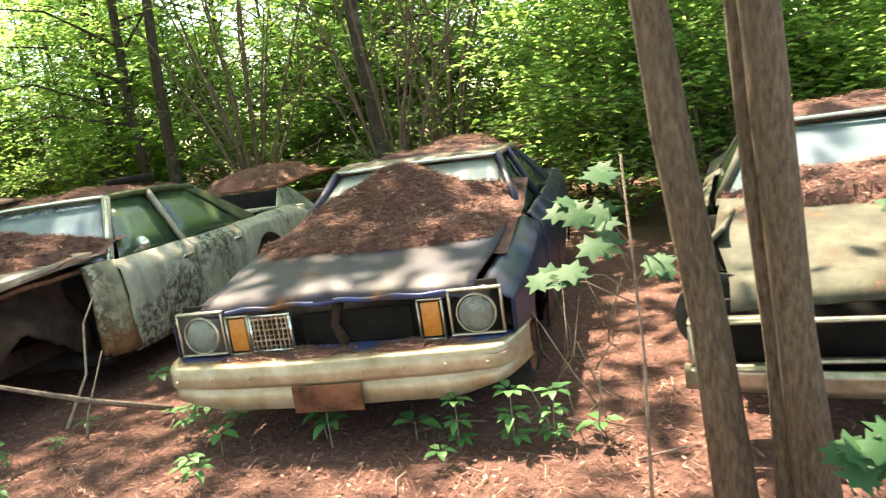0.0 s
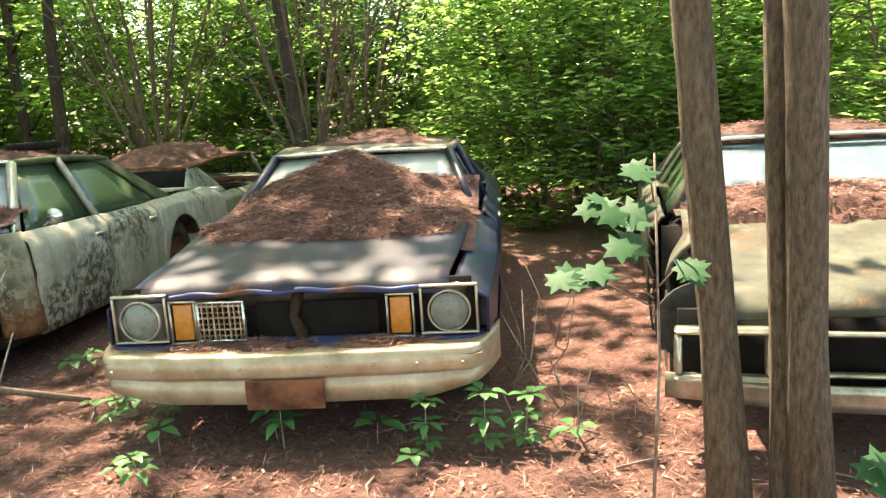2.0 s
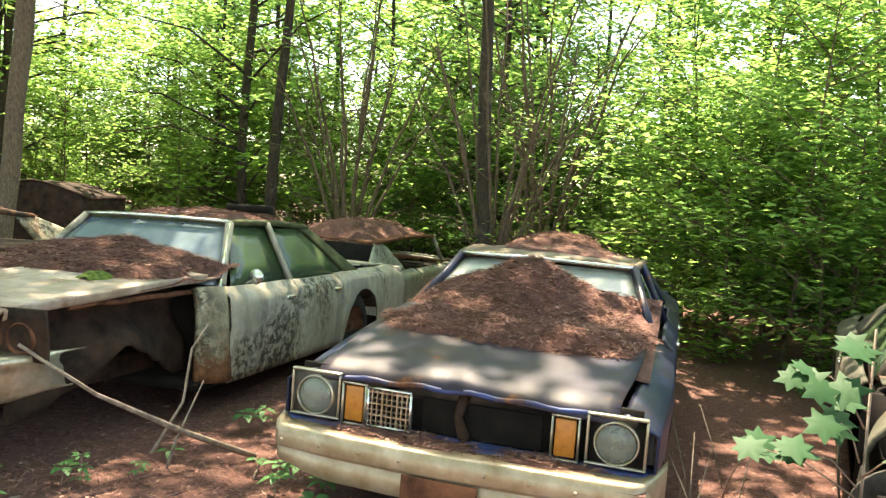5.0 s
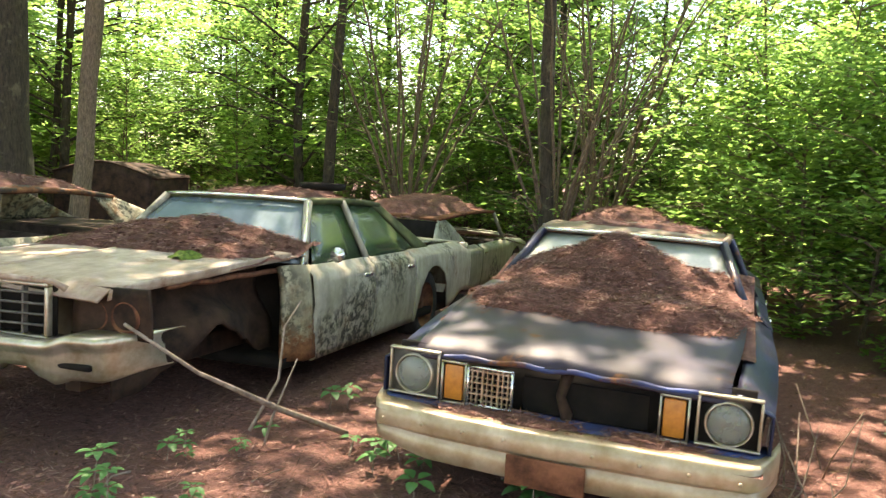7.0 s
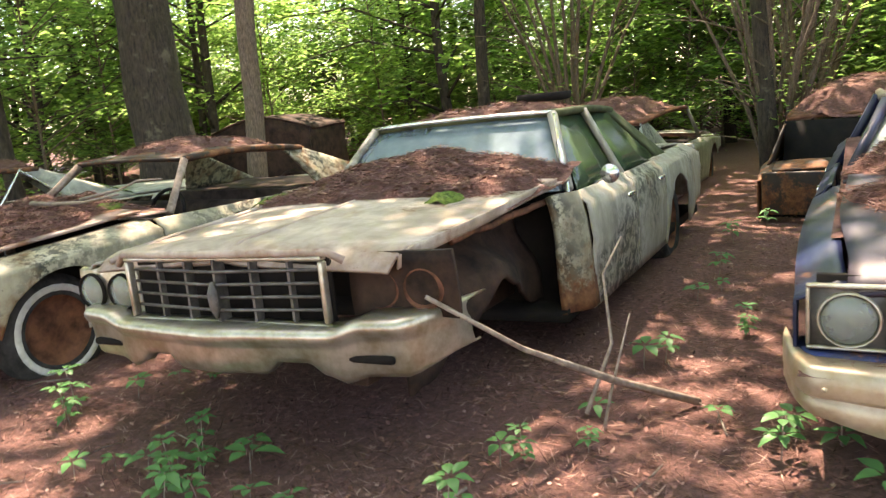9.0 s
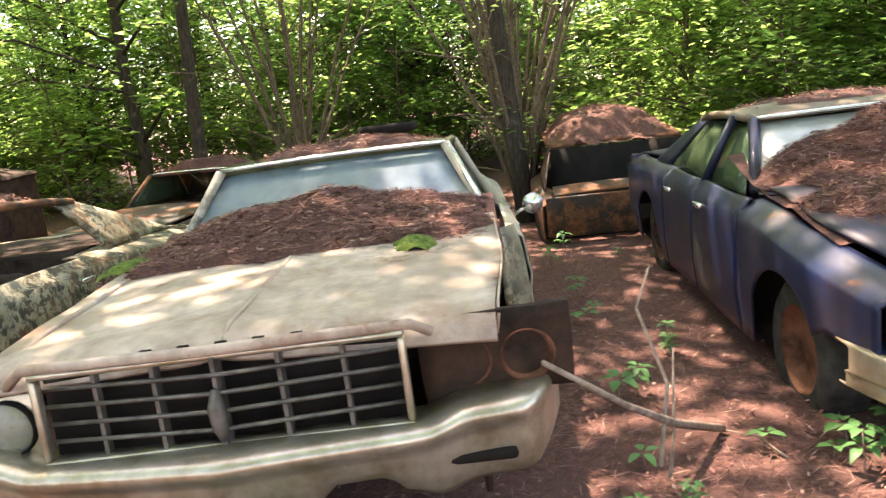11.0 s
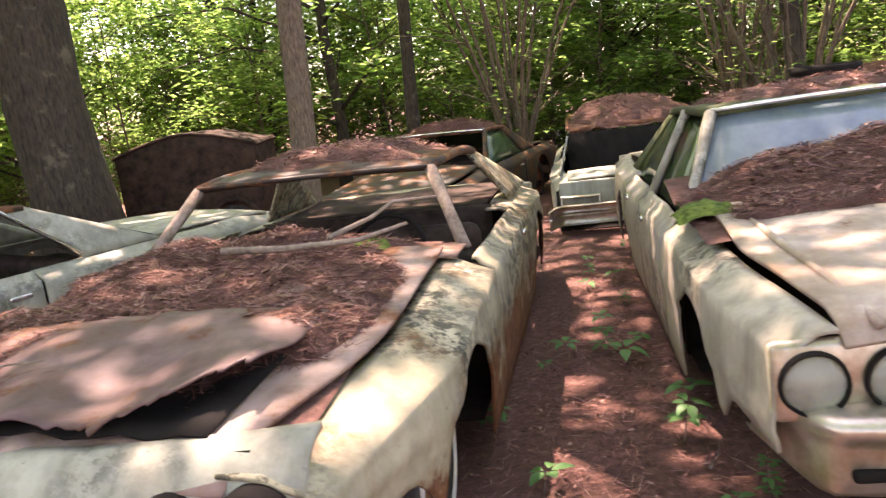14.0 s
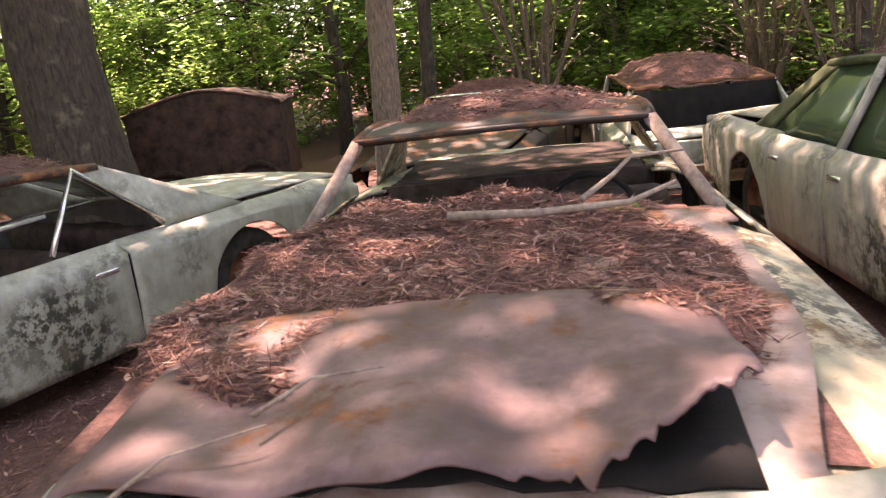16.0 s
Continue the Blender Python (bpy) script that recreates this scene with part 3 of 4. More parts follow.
part("lamp_bucket", grid(lin(0.56, 0.98, 6), lin(0.66, 0.93, 6), lambda x, z: (x, 0.16, z), wobble=0.04), BROWNDARK, carB, "empty rusted lamp housing", thick=0.03)
for x in (0.68, 0.86):
    part("lamp_socket", disc_y(x, 0.14, 0.79, [(0.05, 0.02), (0.0, 0.065), (-0.02, 0.075), (0.0, 0.085)]), RUST, carB, "rusted lamp socket")
part("door_jamb", grid(lin(1.56, 1.80, 6), lin(0.30, 0.93, 10), lambda y, z: (0.985 - 0.05 * max(0, (z - 0.7) / 0.25) ** 2 - 0.10 * sm((1.72 - y) / 0.12), y, z), wobble=0.03), RUSTCREAM, carB, "cream door jamb edge", thick=0.03)
part("hood_side", grid(lin(0.10, 1.7, 16), lin(0, 1, 3), lambda y, t: (cB.hw(y) - 0.155 - 0.01 * t, y, cB.hoodz(0.8, y) - 0.05 * t)), CREAMHOOD, carB, thick=0.008)
gB = part("grille", frame_y(-0.53, 0.665, 0.53, 0.945, 0.02, 0.02, 0.04), CHROME, carB, "chrome grille frame", bevel=0.008)
# Black sheet as painted shade in the hollow behind the bars.
part("grille_shade", box(-0.52, 0.045, 0.67, 0.52, 0.06, 0.94), DARK, gB)
for k in range(1, 5):
    z = 0.68 + k * 0.052
    part("grille_bar", tube([(-0.52, 0.02, z), (0, -0.035, z), (0.52, 0.02, z)], 0.007, 5), DULLBAR, gB)
for k in range(1, 6):
    x = -0.53 + k * 1.06 / 6
    part("grille_post", box(x - 0.006, -0.03 + abs(x) * 0.09, 0.68, x + 0.006, 0.03, 0.935), DULLBAR, gB, smooth=False)
part("grille_emblem", tube([(0, -0.042, 0.70), (0, -0.046, 0.74), (0, -0.048, 0.80), (0, -0.042, 0.85)], [0.008, 0.022, 0.026, 0.010], 8), DULLBAR, gB, "pointed grey grille badge")
part("hood_lip", tube([(-0.62, 0.03, 0.905), (-0.55, 0.0, 0.955), (-0.3, -0.025, 0.96), (0, -0.05, 0.962), (0.3, -0.025, 0.96), (0.55, 0.0, 0.955), (0.60, 0.03, 0.92)], 0.017, 6), CREAMHOOD, carB)
for k in range(5):
    part("hood_letter", box(-0.22 + k * 0.11 - 0.016, 0.06, cB.hoodz(0, 0.07) - 0.012, -0.22 + k * 0.11 + 0.016, 0.075, cB.hoodz(0, 0.07) + 0.008), DARK, carB, smooth=False)
part("hood_ridge", tube([(0.0, y, cB.hoodz(0, y) - 0.004) for y in lin(0.06, 1.0, 10)], 0.012, 6), CREAMHOOD, carB, "raised centre crease of the hood")
part("fender_ridge", tube([(-0.70, 0.05, 0.915), (-0.715, 0.4, 0.955), (-0.73, 1.0, 0.99), (-0.74, 1.5, 1.0)], 0.014, 6), CREAMHOOD, carB)
lp = part("headlight_panel", box(-0.955, 0.06, 0.67, -0.56, 0.10, 0.885), CHROME, carB, "chrome twin headlamp panel", bevel=0.02)
for x in (-0.855, -0.655):
    lamp(carB, x, 0.055, 0.775, 0.078, rim=DARK)
bumper(carB, 0.955, 0.615, 0.20, -0.12, CHROME, "dented chrome front bumper with drooping ends", ROLLED, 0.0, 0.035, lambda u: 0.03 * sm((abs(u) - 0.52) / 0.1) - 0.05 * sm((0.52 - abs(u)) / 0.08) * sm((abs(u) - 0.24) / 0.06) - 0.05 * sm((abs(u) - 0.86) / 0.14), prow=0.12)
for s in (-1, 1):
    # Black block on the bumper face as the slot's painted shade.
    part("bumper_slot_shade", box(s * 0.70 - 0.10, -0.032, 0.545, s * 0.70 + 0.10, 0.0, 0.578), DARK, carB, "black oval block painted as a lamp slot's shade", bevel=0.012)
part("mirror", disc_y(1.06, 1.98, 1.0, [(0.03, 0.001), (0.02, 0.04), (-0.02, 0.055), (-0.025, 0.001)], 14, beam((0.96, 2.0, 0.95), (1.05, 1.98, 0.99), 0.01, 0.01)), BRIGHT, carB, "chrome door mirror")
part("pillar_trim", tube([(0.86, 1.80, 0.78), (0.84, 1.86, 0.95), (0.655, 2.25, 1.35)], 0.018, 6), BRIGHT, carB, "bright chrome windscreen pillar trim")

# rusty cream coupe without glass
cC = Car(L=5.1, W=0.97, zr=0.24, zf=0.83, zb=0.90, zc=0.93, yc=1.85, yt=2.28, zt=1.235, wt=0.62, yb=3.55, yk=4.45, zk=0.88, yf=1.02, yr=3.95, r=0.34, arch=0.41, doors=(1.75, 3.15), zroof=1.34, top=0.20, tuck=0.27, nose=0.17, crease=0.015)
mC = pose(-5.68, -1.05, 0.08, -1.4, 0, -1.0)
carC = build_car("rusty_coupe", "rusty cream two-door coupe with no glass, hood under needles", mC, cC, RUSTCREAM, PINKHOOD, DARKPAINT, windscreen=None, sideglass=None, whitewall=True, pillar=TWIG, rear_glass=False, trim=DARKPAINT)
part("parcel_shelf", grid(lin(-0.70, 0.70, 8), lin(3.25, 4.45, 8), lambda x, y: (x, y, 0.90 + 0.03 * noise.noise((x * 3, y * 3, 0)))), SEAT, carC, "rotten brown parcel shelf", thick=0.02)
part("rear_bulkhead", box(-0.75, 3.22, 0.3, 0.75, 3.26, 0.90), SEAT, carC)
def skin_front(u):
    return 0.12 + 0.02 * noise.noise((u * 9, 0, 3)) + 0.21 * sm((u - 0.70) / 0.30) ** 1.2 + (0.05 * noise.noise((u * 30, 0, 8)) + 0.03 * noise.noise((u * 75, 0, 4))) * sm((u - 0.62) / 0.12)


# Inner panel in near black: shade under the torn skin, put into the colour.
part("under_skin", grid(lin(-0.70, 0.50, 16), lin(0.15, 0.84, 8), lambda x, y: (x + 0.04 * (y - 0.15), y, cC.hoodz(x, y) + 0.012 + 0.010 * math.sin(x * 31)), wobble=0.012), DARK, carC, "inner hood panel blackened for the shade under the skin", thick=0.006)
part("loose_hood_skin", grid(lin(0, 1, 110), lin(0, 1, 16), lambda u, t: (lambda x, y: (x, y, cC.hoodz(x, y) + 0.046 + 0.05 * (1 - t) ** 2 * sm((u - 0.62) / 0.3) + 0.016 * math.sin(u * 14 + t * 3) * (1 - t) + 0.012 * noise.noise((u * 5, t * 3, 0))))(-0.72 + 1.26 * u + 0.02 * t, skin_front(u) + (0.86 - skin_front(u)) * t), wobble=0.014), RUSTHOOD, carC, "torn mauve rusted hood skin", thick=0.006)
# Black box painted in for the shaded gap behind the nose panel.
part("hood_gap_shade", box(-0.66, 0.11, 0.66, 0.62, 0.19, 0.826), DARK, carC)
part("nose_panel", grid(lin(-0.76, 0.76, 24), lin(0, 1, 6), lambda x, t: (x, 0.12 - 0.16 * t + 0.10 * (x / 0.76) ** 2 - 0.05 * math.exp(-(x / 0.12) ** 2) * t, 0.845 - 0.02 * t - 0.12 * t ** 3), wobble=0.01), PALEGREEN, carC, "bent white nose panel", thick=0.02)
for s in (-1, 1):
    for x in (0.45, 0.64):
        # Bowl coloured near black, so the shade in the lamp hole is painted.
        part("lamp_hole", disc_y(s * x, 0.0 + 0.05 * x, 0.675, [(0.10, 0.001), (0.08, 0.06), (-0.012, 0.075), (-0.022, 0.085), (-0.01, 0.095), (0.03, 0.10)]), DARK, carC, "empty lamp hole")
    # Solid black box: painted shade in place of a grille opening.
    part("nose_shade", box(s * 0.25 - 0.22, 0.03, 0.55, s * 0.25 + 0.22, 0.06, 0.74), DARK, carC, bevel=0.03)
part("lower_valance", grid(lin(-0.77, 0.77, 16), lin(0.36, 0.56, 4), lambda x, z: (x, 0.0 + 0.12 * (x / 0.86) ** 2, z), wobble=0.02), RUSTCREAM, carC, thick=0.015)

# pale coupe beside it
cD = Car(L=5.0, W=0.93, zf=0.78, zb=0.83, zc=0.86, yc=1.6, yt=2.15, zt=1.23, wt=0.64, yb=2.95, yk=3.8, zk=0.84, yf=0.95, yr=3.75, doors=(1.6, 2.85), zroof=1.27)
mD = pose(-9.72, -0.46, 0.0, 0, 0, -25)
carD = build_car("pale_coupe", "pale green-white coupe with open windows and a rotten roof", mD, cD, PALEGREEN, None, DARKPAINT, windscreen=None, sideglass=None, pillar=PALEGREEN)
part("vent_frame", tube([(0.80, 2.50, 0.83), (0.68, 2.78, 1.22), (0.80, 3.20, 0.84)], 0.018, 6), BRIGHT, carD, "bare chrome window frame")
part("glass_channel", tube([(0.80, 1.75, 0.83), (0.76, 1.98, 1.01), (0.73, 2.55, 1.03)], 0.018, 6), BRIGHT, carD)

# lichen-covered car behind the twin trunks
cE = Car(L=5.4, W=0.98, zf=0.80, zb=0.92, zc=0.95, yc=1.5, yt=2.1, zt=1.28, wt=0.62, yb=3.3, yk=4.0, zk=0.93, yf=0.95, yr=3.9, doors=(1.5, 3.0), zroof=1.34)
mE = pose(2.50, -0.42, -0.02, 0, 0, -9)
carE = build_car("lichen_sedan", "lichen-covered sedan with its front stripped, beside tree trunks", mE, cE, LICHEN, LICHEN, DARKPAINT, windscreen=WINDSHIELD, right_fender=False)
part("front_shell", grid(lin(0, 1, 8), lin(0, 1, 8), lambda a, t: (-0.62 - 0.30 * math.sin(a * 2.6) * (1 - 0.2 * t), 0.62 + 0.5 * t, 0.45 + 0.50 * a), wobble=0.03), LICHEN, carE, "torn lichen-green fender piece", thick=0.02)
part("splash_shield", grid(lin(-1, 1, 8), lin(-1, 1, 8), lambda u, v: (-0.82 + 0.17 * u * math.sqrt(1 - v * v / 2), 0.25 + 0.02 * u, 0.66 + 0.17 * v * math.sqrt(1 - u * u / 2)), wobble=0.01), RUBBER, carE, "grey rubber splash shield", thick=0.01)
bzE = part("headlight_bezel", frame_y(-0.92, 0.50, -0.56, 0.72, 0.02, 0.03, 0.06), CHROME, carE, "empty chrome headlamp surround", bevel=0.015)
part("headlight_bezel", frame_y(0.56, 0.50, 0.92, 0.72, 0.02, 0.03, 0.06), CHROME, carE, bevel=0.015)
part("grille_frame", frame_y(-0.52, 0.52, 0.52, 0.70, 0.03, 0.02, 0.04), CHROME, carE, bevel=0.012)
# Black sheet that paints the empty front's hollow dark.
part("grille_shade", box(-0.90, 0.08, 0.42, 0.90, 0.11, 0.76), DARK, carE)
part("front_apron", grid(lin(-0.95, 0.95, 16), lin(0.40, 0.50, 3), lambda x, z: (x, -0.04 + 0.1 * (x / 0.95) ** 2, z), wobble=0.01), CHROME, carE, "dull grey front apron", thick=0.02)

# cars behind, under needles
cF = Car(L=5.0, W=0.95, zf=0.80, zb=0.86, zc=0.9, yc=1.2, yt=1.6, zt=1.28, wt=0.70, yb=4.1, yk=4.6, zk=0.88, yf=0.9, yr=3.9, doors=(1.3, 2.8), zroof=1.40)
mF = pose(-3.75, 10.35, -0.28, 0, 0, 180)
carF = build_car("needle_covered_sedan", "old sedan buried under brown needles, tail towards the path", mF, cF, PALEGREEN, None, RUST, windscreen=None, sideglass=None, rear_glass=False)
bumper(carF, 0.93, 0.50, 0.20, 5.02, CHROME, "dull chrome rear bumper")
for s in (-1, 1):
    part("tail_light", frame_y(s * 0.62 - 0.2, 0.56, s * 0.62 + 0.2, 0.68, 5.02, 0.02, 0.06), CHROME, carF, "rectangular tail lamp frame", bevel=0.01)
# Black sheet added across the cabin as its painted shade.
part("cabin_shade", grid(lin(-0.72, 0.72, 4), lin(0.45, 1.24, 4), lambda x, z: (x, 4.35 - 0.25 * (z - 0.45), z)), DARK, carF, "dark sheet standing in for the shade inside the cabin", thick=0.02)
mG = pose(-0.62, 10.15, -0.32, 0, 0, 178)
carG = build_car("red_needle_sedan", "rusted sedan topped by a red needle heap, moss on its deck", mG, cF, DARKPAINT, MOSS, RUST, windscreen=None, sideglass=None, rear_glass=False)
# Same added sheet here: the cabin's darkness is its colour.
part("cabin_shade", grid(lin(-0.72, 0.72, 4), lin(0.45, 1.24, 4), lambda x, z: (x, 4.35 - 0.25 * (z - 0.45), z)), DARK, carG, "dark sheet standing in for the shade inside the cabin", thick=0.02)
mH = pose(-6.6, 5.4, -0.2, 0, 0, -12)
carH = build_car("dark_sedan", "dark rusted sedan deep under needle litter", mH, cD, DARKPAINT, None, RUST, windscreen=None)


# dark truck box at the wood's edge
def truck(m):
    t = root("rusted_truck", m, "dark brown rusted panel truck body among trees", "truck", "abandoned cars")
    def arch(x):
        return 1.58 + 0.24 * (1 - abs(x / 1.05) ** 1.5)
    part("box_front", grid(lin(-1.05, 1.05, 16), lin(0, 1, 6), lambda x, v: (x, 0.0, 0.45 + (arch(x) - 0.45) * v), wobble=0.02), BROWNDARK, t, thick=0.03)
    part("box_roof", grid(lin(-1.08, 1.08, 16), lin(0, 1.4, 6), lambda x, y: (x, y, arch(x) + 0.01), wobble=0.03), BROWNDARK, t, thick=0.03)
    for s in (-1, 1):
        part("box_side", grid(lin(0, 1.4, 6), lin(0.45, 1.62, 6), lambda y, z: (s * 1.05, y, z), wobble=0.03), BROWNDARK, t, thick=0.03)
        part("mudguard", tube([(s * 0.62 + 0.36 * math.cos(q), -0.06, 0.40 + 0.38 * math.sin(q)) for q in lin(0, math.pi, 12)], 0.05, 6), BROWNDARK, t)
        w = part("wheel", disc_y(s * 0.62, 0.05, 0.36, [(0.0, 0.001), (-0.08, 0.2), (-0.1, 0.3), (-0.06, 0.36), (0.1, 0.36), (0.14, 0.2)]), RUBBER, t)
    part("chassis", box(-0.9, 0.05, 0.35, 0.9, 1.4, 0.46), BROWNDARK, t)
    part("roof_lip", tube([(x, -0.03, arch(x) + 0.01) for x in lin(-1.08, 1.08, 14)], 0.025, 6), BROWNDARK, t)
    return t


truck(pose(-9.37, 6.75, -0.12, 0, 0, 10) @ Matrix.Scale(0.86, 4))


# ---- litter ----
def flakes(bm, spots, size=(0.05, 0.13), width=0.0025, lift=0.012, slot=1, tilt=0.35):
    """Needles and leaf bits strewn on spots of (x, y, z)."""
    for x, y, z in spots:
        a = random.uniform(0, 6.283)
        ln, w = random.uniform(*size), width * random.uniform(0.6, 1.8)
        if random.random() < 0.16:
            ln, w = random.uniform(0.015, 0.045), random.uniform(0.007, 0.020)
        d = Vector((math.cos(a), math.sin(a), random.uniform(-tilt, tilt))) * ln * 0.5
        n = Vector((-math.sin(a), math.cos(a), random.uniform(-0.5, 0.5))) * w * 0.5
        p = Vector((x, y, z + lift * random.uniform(0.3, 1.3)))
        f = bm.faces.new([bm.verts.new(q) for q in (p - d, p + n, p + d, p - n)])
        f.material_index = slot
    return bm


def needle_heap(label, m, base, x0, x1, y0, y1, top, count, edge=0.35, name="needle_mound", mats=None):
    """A heap of needles lying on base(x, y); top(u, v) is its height over u, v in -1..1."""
    def z(u, v):
        x, y = x0 + (x1 - x0) * (u + 1) / 2, y0 + (y1 - y0) * (v + 1) / 2
        r = max(abs(u), abs(v)) * 0.5 + 0.5 * math.hypot(u, v) / 1.1
        r += 0.22 * noise.noise((u * 2.2 + x0, v * 2.2 + y0, 1.0)) + 0.10 * noise.noise((u * 6 + x0, v * 6, 3.0))
        k = sm((1.0 - r) / edge)
        h = (top(u, v) + 0.018 * noise.noise((x * 9, y * 9, 0)) + 0.03 * noise.noise((x * 3, y * 3, 7))) * k - 0.03 * (1 - k)
        return x, y, base(x, y) + h, k
    bm = grid(lin(-1, 1, 40), lin(-1, 1, 40), lambda u, v: z(u, v)[:3])
    spots = []
    while len(spots) < count:
        p = z(random.uniform(-1, 1), random.uniform(-1, 1))
        if p[3] > 0.12:
            spots.append(p[:3])
    flakes(bm, spots)
    ob = part(name, bm, mats or [LITTER, NEEDLE], smooth=True)
    ob.matrix_world = m
    return tagged(ob, label, "needle litter", "needle heaps")


needle_heap("tall brown needle heap on the blue hood and windscreen", pose(0, 0, 0), lambda x, y: cA.hoodz(x, min(y, 1.4)) + 0.30 * max(0, y - 1.45), -0.78, 0.80, 0.55, 1.95, lambda u, v: 0.23 * math.exp(-((u + 0.05) / 0.42) ** 2) * math.exp(-((v - 0.38) / 0.5) ** 2) + 0.045, 14000, 0.3)
needle_heap("needle heap on the cream hood below the windscreen", mB, lambda x, y: cB.hoodz(x, min(y, 1.7)) + 0.25 * max(0, y - 1.75), -0.92, 0.86, 1.0, 2.1, lambda u, v: 0.11 * math.exp(-(u / 0.6) ** 2) * math.exp(-((v - 0.3) / 0.6) ** 2) + 0.04, 11000, 0.3)
needle_heap("needle carpet across the rusty coupe's hood", mC, lambda x, y: cC.hoodz(x, min(y, 1.75)), -0.90, 0.70, 0.28, 2.0, lambda u, v: 0.018 + 0.06 * sm((v - 0.4) / 0.5) * math.exp(-((u + 0.2) / 0.7) ** 2) + 0.025 * sm(-u), 20000, 0.18)
for mm, cc, n, h, lab in ((mA := pose(0, 0, 0), cA, 1500, 0.01, "thin needle scatter on the blue sedan's roof"), (mB, cB, 4000, 0.035, "needles along the cream sedan's roof"), (mC, cC, 4000, 0.04, "needles and twigs on the coupe's rusty roof"), (mD, cD, 2500, 0.04, "needles on the pale coupe's rotten roof"), (mF, cF, 7000, 0.14, "thick needle cap on the sedan's roof"), (mG, cF, 7000, 0.22, "red needle mound on the sedan's roof"), (mH, cD, 4000, 0.12, "needle blanket over the dark sedan's roof"), (mE, cE, 2500, 0.03, "needles on the lichen sedan's roof")):
    needle_heap(lab, mm, lambda x, y, cc=cc: cc.roofz(x, y), -cc.wt - 0.02, cc.wt + 0.02, cc.yt + 0.02, cc.yb + 0.05, lambda u, v, h=h: h * (1 - 0.6 * u * u), n, 0.4)
needle_heap("needle drift below the lichen sedan's windscreen", mE, lambda x, y: cE.hoodz(x, min(y, 1.4)), -0.8, 0.8, 0.95, 1.75, lambda u, v: 0.08, 4000)

needle_heap("thin needle scatter along the blue sedan's bumper", pose(0, 0, 0), lambda x, y: 0.592 + 0.06 * max(0, -y - 0.2), -0.84, 0.84, -0.13, 0.07, lambda u, v: 0.006, 1300, 0.5)

# ---- ground ----
def axis(a, b, fine0, fine1, fine, coarse):
    v, p = [], a
    while p < b:
        v.append(p)
        p += fine if fine0 <= p < fine1 else coarse
    return v + [b]


bm = grid(axis(-150, 150, -12, 7, 0.16, 4.0), axis(-150, 150, -6, 13, 0.16, 4.0), lambda x, y: (x, y, gz(x, y)))
ground = tagged(part("ground", bm, LITTER), "forest floor of red-brown needles and leaves", "ground", kind="structure")
bm = bmesh.new()
spots = []
for k in range(110000):
    x, y = random.uniform(-9, 4), random.triangular(-3.2, 7, -1.0)
    spots.append((x, y, gz(x, y)))
flakes(bm, spots, (0.04, 0.11), 0.0028, 0.016, 0)
tagged(part("leaf_litter", bm, NEEDLE, smooth=False), "loose red-brown needles and dead leaves on the ground", "leaf litter", kind="stuff")


# ---- plants ----
def leaf(bm, p, size, droop=0.3, aspect=0.55, slot=0):
    a = random.uniform(0, 6.283)
    d = Vector((math.cos(a), math.sin(a), random.uniform(-droop, droop)))
    n = d.cross(Vector((random.uniform(-0.4, 0.4), random.uniform(-0.4, 0.4), 1))).normalized()
    p = Vector(p)
    up = Vector((0, 0, size * 0.12))
    q = [p, p + d * size * 0.45 + n * size * aspect * 0.5 + up, p + d * size, p + d * size * 0.45 - n * size * aspect * 0.5 + up]
    f = bm.faces.new([bm.verts.new(v) for v in q])
    f.material_index = slot


def twig_leaves(bm, a, b, count, size, spread):
    a, b = Vector(a), Vector(b)
    for k in range(count):
        p = a.lerp(b, random.random()) + Vector([random.gauss(0, spread) for _ in range(3)]) * Vector((1, 1, 0.55))
        leaf(bm, p, size * random.uniform(0.6, 1.3))


def make_tree(name, label, h, r, crown_from, crown_r, limbs, leaves, size, bark, lean=0.05, sides=9, seed=1, category="tree"):
    random.seed(seed)
    t = root(name, pose(0, 0, 0), label, category, "woodland trees")
    pts, rad = [], []
    lx, ly = random.uniform(-lean, lean), random.uniform(-lean, lean)
    for k in range(11):
        z = h * k / 10
        pts.append(Vector((lx * z + 0.04 * h * 0.2 * noise.noise((z * 0.5, seed, 0)), ly * z + 0.04 * h * 0.2 * noise.noise((z * 0.5, seed, 9)), z - 0.15)))
        rad.append(r * (1.25 if k == 0 else 1) * (1 - 0.75 * k / 10))
    wood = tube(pts, rad, sides, bumpy=0.25)
    crown = bmesh.new()
    for k in range(limbs):
        f = crown_from + (1 - crown_from) * (k + random.random()) / limbs
        i = min(9, int(f * 10))
        p = pts[i].lerp(pts[i + 1], f * 10 - i)
        a = random.uniform(0, 6.283)
        ln = crown_r * random.uniform(0.5, 1.1) * (1.15 - 0.6 * max(0, f - 0.5))
        e = p + Vector((math.cos(a) * ln, math.sin(a) * ln, ln * random.uniform(0.0, 0.6)))
        mid = p.lerp(e, 0.5) + Vector((0, 0, 0.12 * ln))
        tube([p, mid, e], [r * 0.3 * (1 - 0.6 * f) + 0.006, r * 0.18 * (1 - 0.6 * f) + 0.005, 0.004], 5, wood)
        n = leaves // limbs
        for j in range(4):
            q = mid.lerp(e, random.random() * 1.2) + Vector((random.gauss(0, 0.22 * ln), random.gauss(0, 0.22 * ln), random.gauss(0, 0.12 * ln)))
            twig_leaves(crown, mid.lerp(e, 0.3), q, n // 4, size, 0.10 * ln + 0.06)
    part("trunk", wood, bark, t)
    part("crown", crown, LEAF, t, smooth=False)
    return t


